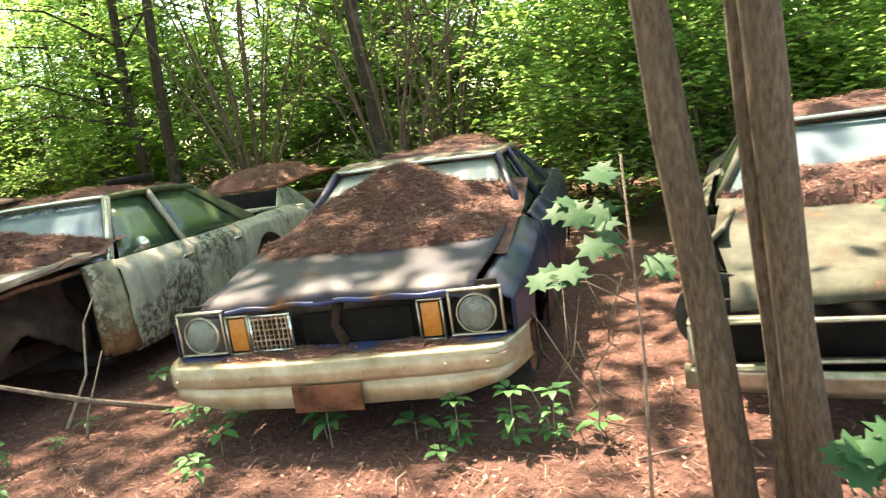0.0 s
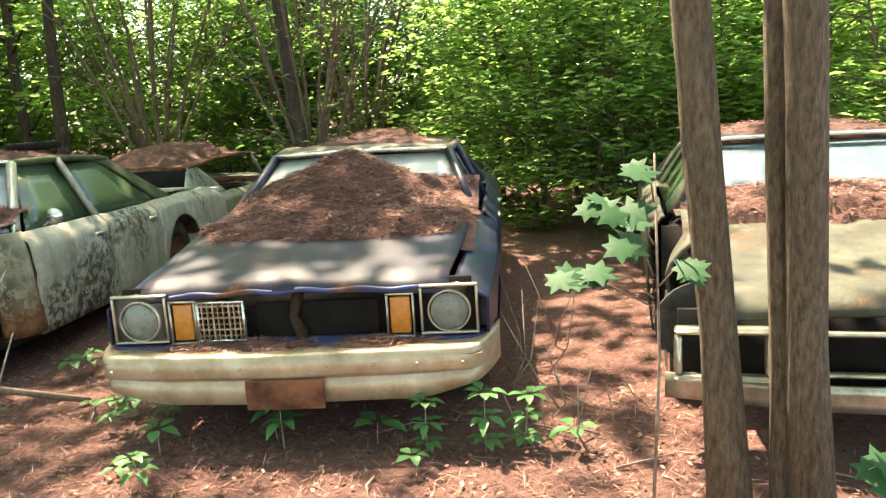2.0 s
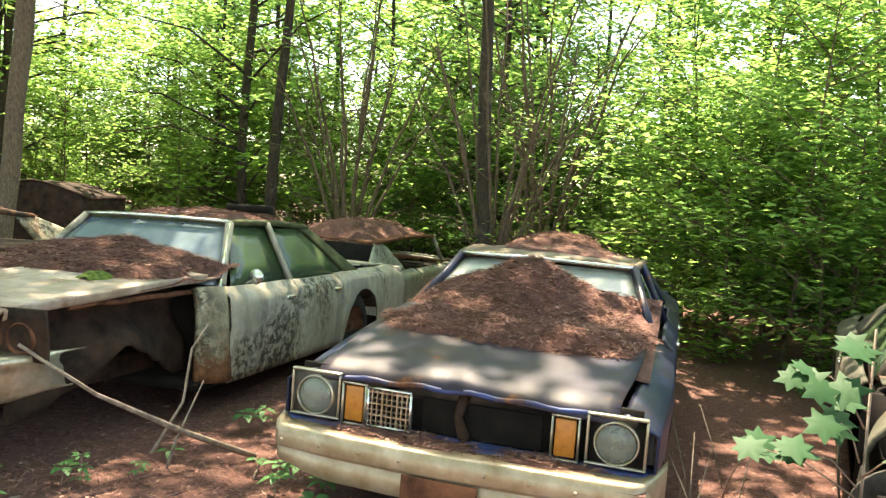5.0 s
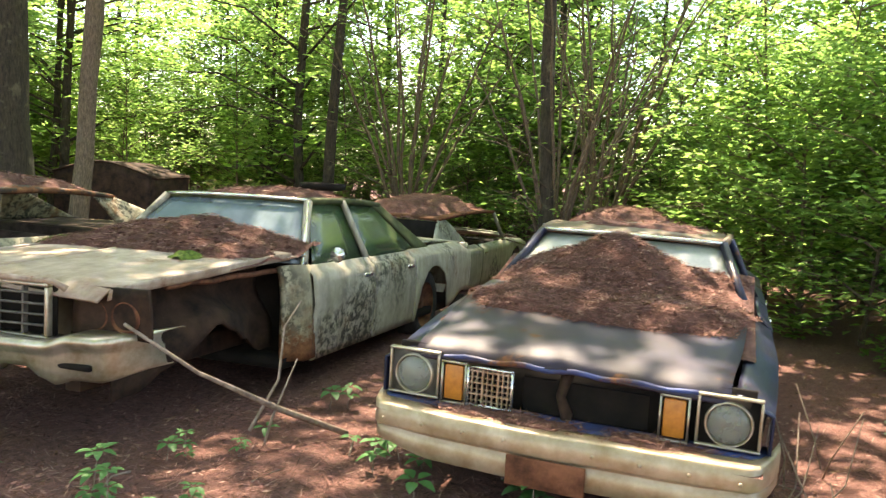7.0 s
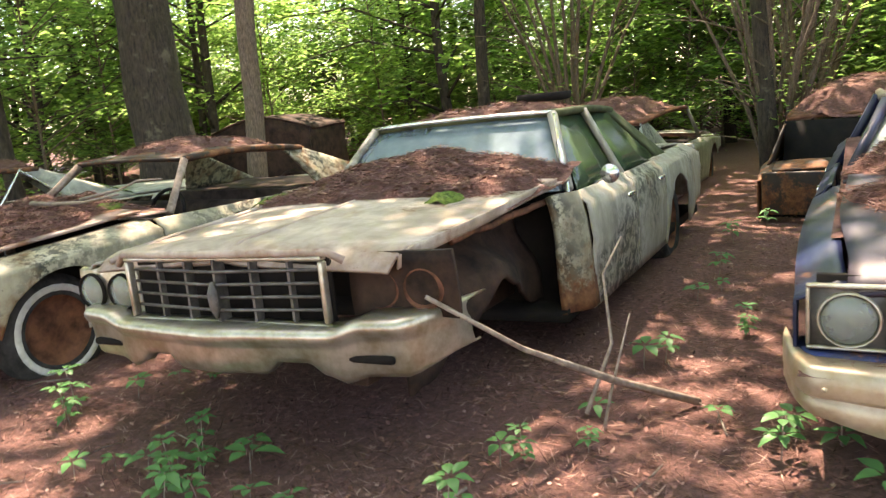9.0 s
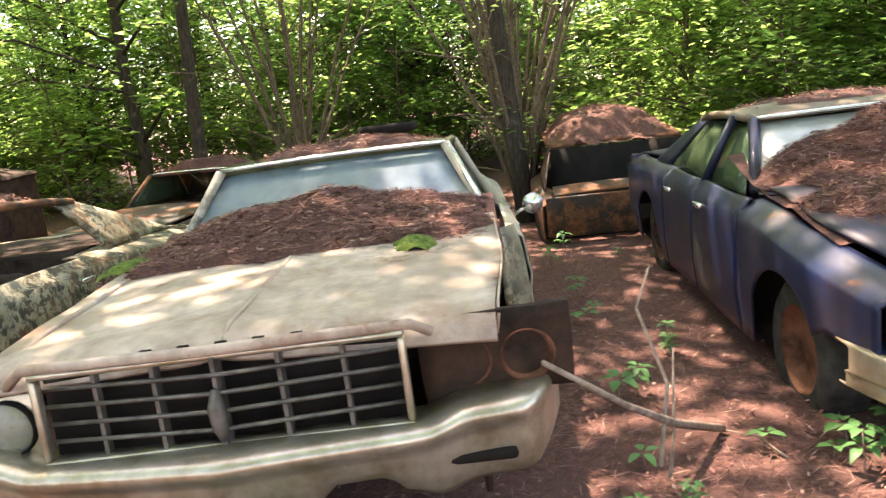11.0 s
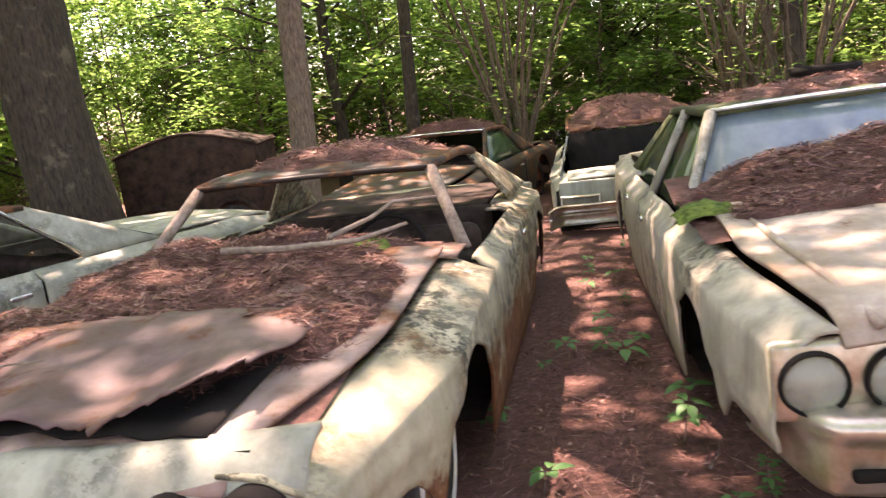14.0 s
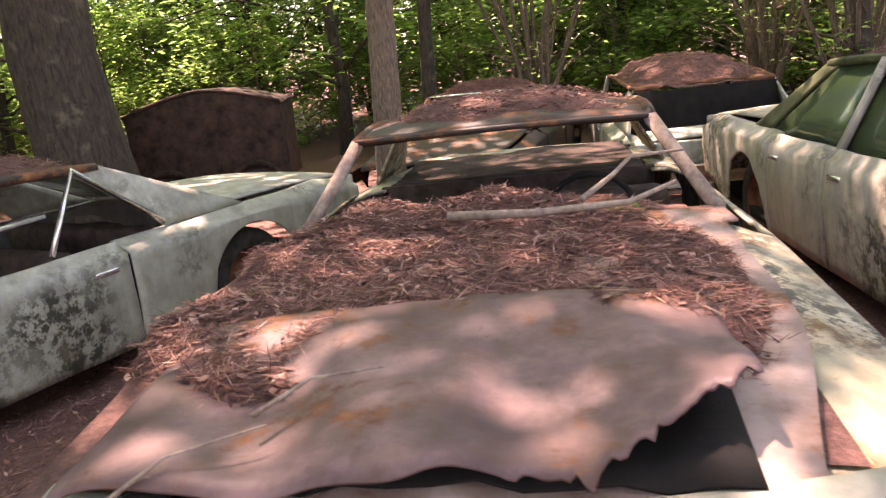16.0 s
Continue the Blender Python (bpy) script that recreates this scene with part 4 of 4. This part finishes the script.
def fan_shrub(label, seed):
    """Stems that fan out from one foot, each forking into bare twigs with a few leaves."""
    random.seed(seed)
    t = root("bare_shrub", pose(0, 0, 0), label, "shrub", "woodland trees")
    crown = bmesh.new()
    for k in range(13):
        a, out, h = 6.283 * k / 13 + random.uniform(-0.2, 0.2), random.uniform(0.5, 1.9), random.uniform(3.4, 5.2)
        d = Vector((math.cos(a), math.sin(a), 0))
        pts = [d * (0.06 + out * (q ** 1.5)) + Vector((0.08 * noise.noise((q * 4, k, 1)), 0.08 * noise.noise((q * 4, k, 6)), h * q - 0.1)) for q in lin(0, 1, 9)]
        wood = tube(pts, [0.035 * (1 - 0.85 * q) + 0.004 for q in lin(0, 1, 9)], 6)
        for j in range(9):
            i = random.randint(2, 8)
            p, b = pts[i], random.uniform(0, 6.283)
            e = p + (d * 0.5 + Vector((math.cos(b), math.sin(b), random.uniform(0.2, 1.0)))) * random.uniform(0.3, 0.8)
            tube([p, p.lerp(e, 0.5) + Vector((0, 0, 0.05)), e], [0.011, 0.007, 0.003], 4, wood)
            twig_leaves(crown, p.lerp(e, 0.5), e, 5, 0.10, 0.10)
        part("stem", wood, BARK, t)
    part("crown", crown, LEAF, t, smooth=False)
    return t


def place_tree(src, x, y, turn=0, scale=1.0):
    o = copy_thing(src, pose(x, y, gz(x, y), 0, 0, turn))
    o.scale = (scale, scale, scale)
    return o


tall = [make_tree("tree", "tall slim forest tree with light green leaves", 12, 0.10, 0.08, 2.4, 40, 2900, 0.20, DARKBARK, 0.06, seed=11 + k) for k in range(3)]
canopy = [make_tree("canopy_tree", "tall forest tree with a wide high crown", 11, 0.12, 0.5, 4.0, 44, 3600, 0.24, DARKBARK, 0.05, seed=91 + k) for k in range(2)]
sapling = [make_tree("sapling", "thin leafy understorey sapling", 5.0, 0.03, 0.08, 1.4, 30, 3000, 0.13, BARK, 0.10, 6, seed=31 + k) for k in range(3)]
bush = [make_tree("bush", "dense leafy green bush", 2.2, 0.03, 0.02, 1.0, 26, 2600, 0.11, BARK, 0.15, 6, seed=51 + k, category="bush") for k in range(2)]
bare = fan_shrub("many-stemmed grey shrub with arching bare branches", 71)
for k, s in enumerate(tall + canopy + sapling + bush + [bare]):
    s.matrix_world = pose(-20 + k * 4.0, 27 + (k % 2) * 3, gz(-20 + k * 4.0, 27) - 0.02)
random.seed(5)
# woods behind, in loose rows that leave the cars clear
for k in range(36):
    x, y = random.uniform(-28, 17), random.uniform(10, 26)
    if -12.5 < x < -8.5 and y < 11.5 or (-5.5 < x < 1.5 and y < 12.5):
        y += 4
    place_tree(random.choice(tall), x, y, random.uniform(0, 360), random.uniform(0.8, 1.25))
for k in range(46):
    x, y = random.uniform(-22, 12), random.uniform(11, 20)
    if -12.5 < x < -8.5 and y < 11.5:
        y += 4
    place_tree(random.choice(sapling), x, y, random.uniform(0, 360), random.uniform(0.8, 1.4))
for k in range(36):
    place_tree(random.choice(bush), random.uniform(-24, 12), random.uniform(12, 19), random.uniform(0, 360), random.uniform(0.9, 1.7))
# deep woods that close the view
far = make_tree("far_tree", "distant leafy tree at the wood's back", 11, 0.12, 0.04, 2.8, 44, 3000, 0.34, DARKBARK, 0.05, 7, seed=101)
far.matrix_world = pose(-9, 26, gz(-9, 26))
random.seed(15)
for k in range(18):
    place_tree(far, -38 + 62 * (k + random.random()) / 18, random.uniform(21, 32), random.uniform(0, 360), random.uniform(0.9, 1.4))
for k in range(14):
    place_tree(far, random.uniform(-32, -19), random.uniform(-6, 19), random.uniform(0, 360), random.uniform(0.8, 1.2))
for k in range(26):
    place_tree(random.choice(bush), random.uniform(-30, 14), random.uniform(16, 24), random.uniform(0, 360), random.uniform(1.4, 2.4))
# left wood beyond the pale coupe
for k in range(16):
    x, y = random.uniform(-24, -13), random.uniform(-2, 12)
    place_tree(random.choice(tall), x, y, random.uniform(0, 360), random.uniform(0.8, 1.2))
    place_tree(random.choice(sapling), x + 1, y + 1, random.uniform(0, 360), random.uniform(0.8, 1.3))
# thicket between the blue sedan and the lichen car
for x, y, s in ((2.4, 5.6, 1.1), (1.5, 6.8, 1.2), (2.8, 6.2, 1.3), (3.6, 7.4, 1.4), (1.0, 9.2, 1.5), (2.2, 8.8, 1.6), (4.6, 8.8, 1.5), (5.6, 7.0, 1.2), (6.5, 9, 1.5), (5.0, 4.6, 1.2), (6.5, 5.5, 1.4)):
    place_tree(random.choice(bush), x, y, random.uniform(0, 360), s)
    place_tree(random.choice(sapling), x + random.uniform(-0.4, 0.5), y + random.uniform(0.4, 1.2), random.uniform(0, 360), s * 0.8)
for x, y, s in ((-1.75, 7.6, 1.0), (-1.7, 11.2, 1.3), (-5.4, 10.5, 1.2)):
    place_tree(bare, x, y, random.uniform(0, 360), s)
# canopy added over the clearing for shade, and unseen behind the path
for x, y, k in ((-1.75, 7.3, 1.0), (-7.2, 10.4, 1.1), (5.8, 0.5, 1.0), (2.2, -6.0, 1.0), (-4.4, -6.2, 1.0), (-11.0, -3.2, 1.0), (-12.4, 4.4, 1.1)):
    place_tree(random.choice(canopy), x, y, random.uniform(0, 360), k)
# Unseen row added behind the path for reflections in glass and chrome.
for k in range(7):
    place_tree(random.choice(tall), -16 + k * 3.8, -9.5 + random.uniform(-1.5, 1.5), random.uniform(0, 360), 1.0)


def lone_tree(label, foot, top, r0, r1, limbs, crown_r, crown_from, leaves, bark, seed, name="tree"):
    """A tree that stands by itself, its trunk from foot to top."""
    random.seed(seed)
    t = root(name, pose(foot[0], foot[1], gz(foot[0], foot[1])), label, "tree", "woodland trees")
    d = Vector(top) - Vector((foot[0], foot[1], 0))
    pts = [d * (k / 14) + Vector((0.05 * noise.noise((k * 0.6, seed, 0)), 0.05 * noise.noise((k * 0.6, seed, 5)), -0.12 if k == 0 else 0)) for k in range(15)]
    wood = tube(pts, [r0 * (1.3 if k == 0 else 1.0) + (r1 - r0) * k / 14 for k in range(15)], 16, bumpy=0.22)
    crown = bmesh.new()
    for k in range(limbs):
        f = crown_from + (1 - crown_from) * random.random()
        p = d * f
        a = random.uniform(0, 6.283)
        ln = crown_r * random.uniform(0.5, 1.0)
        e = p + Vector((math.cos(a) * ln, math.sin(a) * ln, ln * random.uniform(0.0, 0.5)))
        mid = p.lerp(e, 0.5) + Vector((0, 0, 0.1 * ln))
        tube([p, mid, e], [r1 * 0.7, r1 * 0.4, 0.006], 5, wood)
        for j in range(5):
            q = e + Vector((random.gauss(0, 0.3 * ln), random.gauss(0, 0.3 * ln), random.gauss(0, 0.15 * ln)))
            twig_leaves(crown, mid, q, leaves // limbs // 5, 0.2, 0.12 * ln + 0.05)
    part("trunk", wood, bark, t)
    part("crown", crown, LEAF, t, smooth=False)
    return t


lone_tree("grey-brown young tree trunk beside the lichen car", (1.67, -0.80), (0.97, -0.6, 9), 0.060, 0.045, 18, 2.6, 0.55, 1800, BARK, 3)
lone_tree("slim trunk grown against its twin", (1.83, -0.80), (1.62, -0.6, 7.5), 0.034, 0.02, 12, 2.0, 0.5, 1600, BARK, 4)
lone_tree("brown twin tree trunk with rough bark", (1.915, -0.84), (1.40, -0.95, 9), 0.060, 0.045, 18, 2.6, 0.55, 1800, BARK, 6)
lone_tree("straight brown trunk behind the rusty coupe", (-6.62, 3.62), (-6.1, 3.9, 11), 0.11, 0.07, 28, 3.4, 0.52, 3600, BARK, 7)
lone_tree("massive dark pine trunk behind the pale coupe", (-10.15, 5.5), (-10.9, 5.9, 14), 0.46, 0.2, 36, 4.6, 0.45, 3800, DARKBARK, 8)


# ---- small growth and clutter ----
def broad_leaf(d, size, width, droop):
    """A pointed leaf with a folded midrib, growing along d."""
    bm = bmesh.new()
    side = Vector((-d.y, d.x, 0)).normalized()
    prof = [(0.0, 0.02), (0.25, 0.8), (0.5, 1.0), (0.75, 0.65), (1.0, 0.02)]
    rows = []
    for t, w in prof:
        p = d * size * t + Vector((0, 0, -droop * size * t * t))
        rows.append([bm.verts.new(p + side * (s * width * w * 0.5) + Vector((0, 0, 0.12 * width * w * abs(s)))) for s in (-1, 0, 1)])
    for a, b in zip(rows, rows[1:]):
        for i in range(2):
            bm.faces.new((a[i], a[i + 1], b[i + 1], b[i]))
    return bm


def seedling(seed, n, size, height, whorls=1):
    random.seed(seed)
    t = root("seedling", pose(0, 0, 0), "small green broad-leaved seedling on the forest floor", "seedling", "ground seedlings")
    top = Vector((random.uniform(-0.03, 0.03), random.uniform(-0.03, 0.03), height))
    part("stem", tube([Vector((0, 0, -0.03)), top * 0.5, top], [0.004, 0.003, 0.002], 5), TWIG, t)
    for w in range(whorls):
        p = top * (1 - 0.38 * w)
        for k in range(n):
            a = 6.283 * k / n + random.uniform(-0.3, 0.3) + w
            d = Vector((math.cos(a), math.sin(a), random.uniform(0.05, 0.4))).normalized()
            bm = broad_leaf(d, size * random.uniform(0.7, 1.2), size * 0.55, random.uniform(0.2, 0.6))
            bmesh.ops.translate(bm, verts=bm.verts, vec=p + d * 0.02)
            part("leaf", bm, SEEDLEAF, t)
    return t


SPOTS = [(-0.1, -0.03), (0.36, -0.08), (0.84, -0.21), (1.21, -0.17), (-0.96, 0.21), (0.58, -0.39), (-2.99, -0.85), (-2.85, -0.57), (-1.83, -0.33), (-1.64, 0.25), (-0.91, 0.07), (-4.59, 1.39), (-4.76, 0.68), (-4.53, 0.15), (-3.76, 0.09), (-4.45, 1.6), (-3.84, 1.53), (-3.98, -0.62), (-3.94, -0.26), (-1.75, -0.28), (-0.57, -0.2), (-0.65, -0.4)]
kinds = [seedling(1, 5, 0.11, 0.12), seedling(2, 6, 0.09, 0.20, 2), seedling(3, 4, 0.12, 0.10), seedling(4, 7, 0.08, 0.26, 3)]
random.seed(9)
used = []
for k, (x, y) in enumerate(SPOTS):
    used.append((x, y))
    for j in range(random.choice((0, 1, 1))):
        used.append((x + random.uniform(-0.25, 0.25), y + random.uniform(-0.2, 0.2)))
for k in range(28):
    used.append((random.uniform(-3.4, -1.0), random.uniform(-2.0, -0.7)))
for k in range(10):
    used.append((random.uniform(-4.4, -3.6), random.uniform(0.3, 4.5)))
for k in range(12):
    used.append((random.uniform(-1.7, -1.1), random.uniform(0.2, 5.0)))
for i, (x, y) in enumerate(used):
    if i < 4:
        kinds[i].matrix_world = pose(x, y, gz(x, y), 0, 0, i * 70)
    else:
        o = copy_thing(random.choice(kinds), pose(x, y, gz(x, y), 0, 0, random.uniform(0, 360)))
        o.scale = [random.uniform(0.45, 0.95)] * 3


def maple(foot, seed, tips, label):
    """A thin sapling whose few large lobed leaves hang at the tips."""
    random.seed(seed)
    t = root("maple_sapling", pose(foot[0], foot[1], gz(foot[0], foot[1])), label, "sapling", "young maples")
    o = Vector((foot[0], foot[1], gz(foot[0], foot[1])))
    stem = Vector((0.02, 0.02, 1.25))
    part("stem", tube([Vector((0, 0, -0.05)), stem * 0.5 + Vector((0.02, 0, 0)), stem], [0.007, 0.005, 0.003], 5), TWIG, t)
    for tip in tips:
        p = Vector(tip) - o
        b = stem * min(1.0, max(0.3, p.z / 1.3 - 0.05))
        part("twig", tube([b, b.lerp(p, 0.5) + Vector((0, 0, 0.03)), p], [0.003, 0.002, 0.0015], 4), TWIG, t)
        for k in range(3):
            a = random.uniform(0, 6.283)
            bm = bmesh.new()
            c = p + Vector((random.uniform(-0.05, 0.05), random.uniform(-0.05, 0.05), random.uniform(-0.04, 0.02)))
            r = random.uniform(0.05, 0.07)
            nrm = Vector((random.uniform(-0.4, 0.4), random.uniform(-0.9, -0.2), 1)).normalized()
            u = nrm.cross(Vector((math.cos(a), math.sin(a), 0))).normalized()
            v = nrm.cross(u)
            hub = bm.verts.new(c)
            ring = [bm.verts.new(c + (u * math.cos(q) + v * math.sin(q)) * r * k2 - nrm * 0.12 * r) for q, k2 in [(6.283 * i / 14, (1.0 if i % 4 == 0 else 0.55 if i % 2 else 0.8)) for i in range(14)]]
            for i in range(14):
                bm.faces.new((hub, ring[i], ring[(i + 1) % 14]))
            part("leaf", bm, MAPLELEAF, t)
    return t


maple((1.38, -0.92), 1, ((1.30, -0.98, 1.25), (1.20, -0.95, 1.30), (1.24, -1.0, 1.08), (1.34, -0.9, 1.15), (1.12, -0.9, 1.05), (1.36, -0.98, 1.38), (1.50, -1.0, 1.1)), "young maple with large drooping green leaves")
maple((2.05, -1.15), 2, ((1.85, -1.3, 0.62), (1.95, -1.3, 0.66), (2.05, -1.25, 0.7), (2.15, -1.2, 0.8), (2.0, -1.2, 0.55), (2.2, -1.2, 1.3), (2.1, -1.1, 1.25)), "leafy green sprig in front of the trunks")


def stick(points, r, label, m=None):
    ob = part("stick", tube(points, [r * (1 - 0.6 * k / (len(points) - 1)) for k in range(len(points))], 6, bumpy=0.3), TWIG)
    if m is not None:
        ob.matrix_world = m
    return tagged(ob, label, "stick", "dead sticks")


stick([(-1.28, 0.50, gz(-1.28, 0.50) + 0.02), (-1.53, 0.20, 0.34), (-1.76, -0.20, 0.60), (-2.02, -0.42, 0.85)], 0.02, "long pale dead branch leaning on the cream bumper")
stick([(-1.62, 0.05, 0.25), (-1.55, 0.2, 0.5), (-1.62, 0.35, 0.75), (-1.55, 0.4, 0.9)], 0.010, "thin forked dead twig beside the open engine bay")
stick([(-1.6, 0.1, 0.02), (-1.55, 0.15, 0.3), (-1.5, 0.3, 0.6)], 0.009, "thin dead twig beside the open engine bay")
zc = lambda x, y: cC.hoodz(x, min(y, 1.75)) + 0.06
stick([(-0.15, 1.55, zc(0, 1.5)), (0.15, 1.50, zc(0.1, 1.5) + 0.01), (0.45, 1.55, zc(0.4, 1.5) + 0.02), (0.62, 1.7, zc(0.6, 1.7) + 0.05)], 0.018, "bent brown branch lying across the needle-strewn hood", mC)
stick([(0.30, 1.62, zc(0.3, 1.6) + 0.02), (0.42, 1.85, 1.08), (0.50, 1.95, 1.13), (0.7, 2.0, 1.13)], 0.012, "forked dead twig standing against the empty windscreen", mC)
stick([(-0.38, 0.30, 0.93), (-0.3, 0.42, 0.95), (-0.16, 0.46, 0.95)], 0.006, "short curved stick on the torn hood", mC)
stick([(-0.60, 0.04, 0.87), (-0.5, 0.18, 0.915), (-0.34, 0.26, 0.93)], 0.005, "short stick across the coupe's nose", mC)
random.seed(21)
for k in range(26):
    x, y = random.uniform(-6, 2.4), random.uniform(-1.9, 0.6)
    a, ln = random.uniform(0, 6.283), random.uniform(0.15, 0.5)
    stick([(x, y, gz(x, y) + 0.012), (x + ln * 0.5 * math.cos(a), y + ln * 0.5 * math.sin(a), gz(x, y) + 0.03), (x + ln * math.cos(a + 0.2), y + ln * math.sin(a + 0.2), gz(x, y) + 0.015)], random.uniform(0.004, 0.009), "dead twig lying on the needle floor")
for k in range(16):
    x, y = random.uniform(0.95, 1.35), random.uniform(-0.2, 1.6)
    a, ln = random.uniform(0, 6.283), random.uniform(0.3, 0.7)
    stick([(x, y, gz(x, y)), (x + 0.12 * math.cos(a), y + 0.12 * math.sin(a), 0.4 * ln), (x + 0.4 * ln * math.cos(a + 0.4), y + 0.4 * ln * math.sin(a + 0.4), ln * 0.9)], 0.006, "thin bare twig beside the blue sedan")
drum = part("drum_lid", disc_y(0, 0, 0, [(0.0, 0.001), (0.0, 0.16), (0.01, 0.20), (0.06, 0.205), (0.06, 0.19), (0.02, 0.17)], 28), DARK)
drum.matrix_world = pose(-2.80, 2.75, 1.42, 90, 0, 0)
tagged(drum, "black round pan lying on the cream sedan's roof", "pan")
for x, y, r, mm, cc, lab in ((-0.86, 1.42, 0.12, mB, cB, "bright green moss cushion on the cream fender"), (0.50, 1.05, 0.09, mB, cB, "small moss patch on the cream hood"), (0.42, 1.76, 0.10, mC, cC, "green moss cushion below the coupe's pillar")):
    moss = part("moss_cushion", grid(lin(-1, 1, 14), lin(-1, 1, 14), lambda u, v: (x + u * r, y + v * r * 1.3, cc.hoodz(x + u * r, min(y, 1.75)) + 0.035 * max(-0.6, 1 - u * u - v * v + 0.5 * noise.noise((u * 3, v * 3, x)))), wobble=0.01), MOSS)
    moss.matrix_world = mm
    tagged(moss, lab, "moss")
for x, y in ((-3.3, -1.35), (-2.55, -1.5)):
    stump = part("tree_stump", tube([(x, y, gz(x, y) - 0.05), (x, y, gz(x, y) + 0.05), (x, y, gz(x, y) + 0.09)], [0.07, 0.055, 0.052], 12, bumpy=0.2), BARK)
    tagged(stump, "small cut tree stump on the needle floor", "stump")
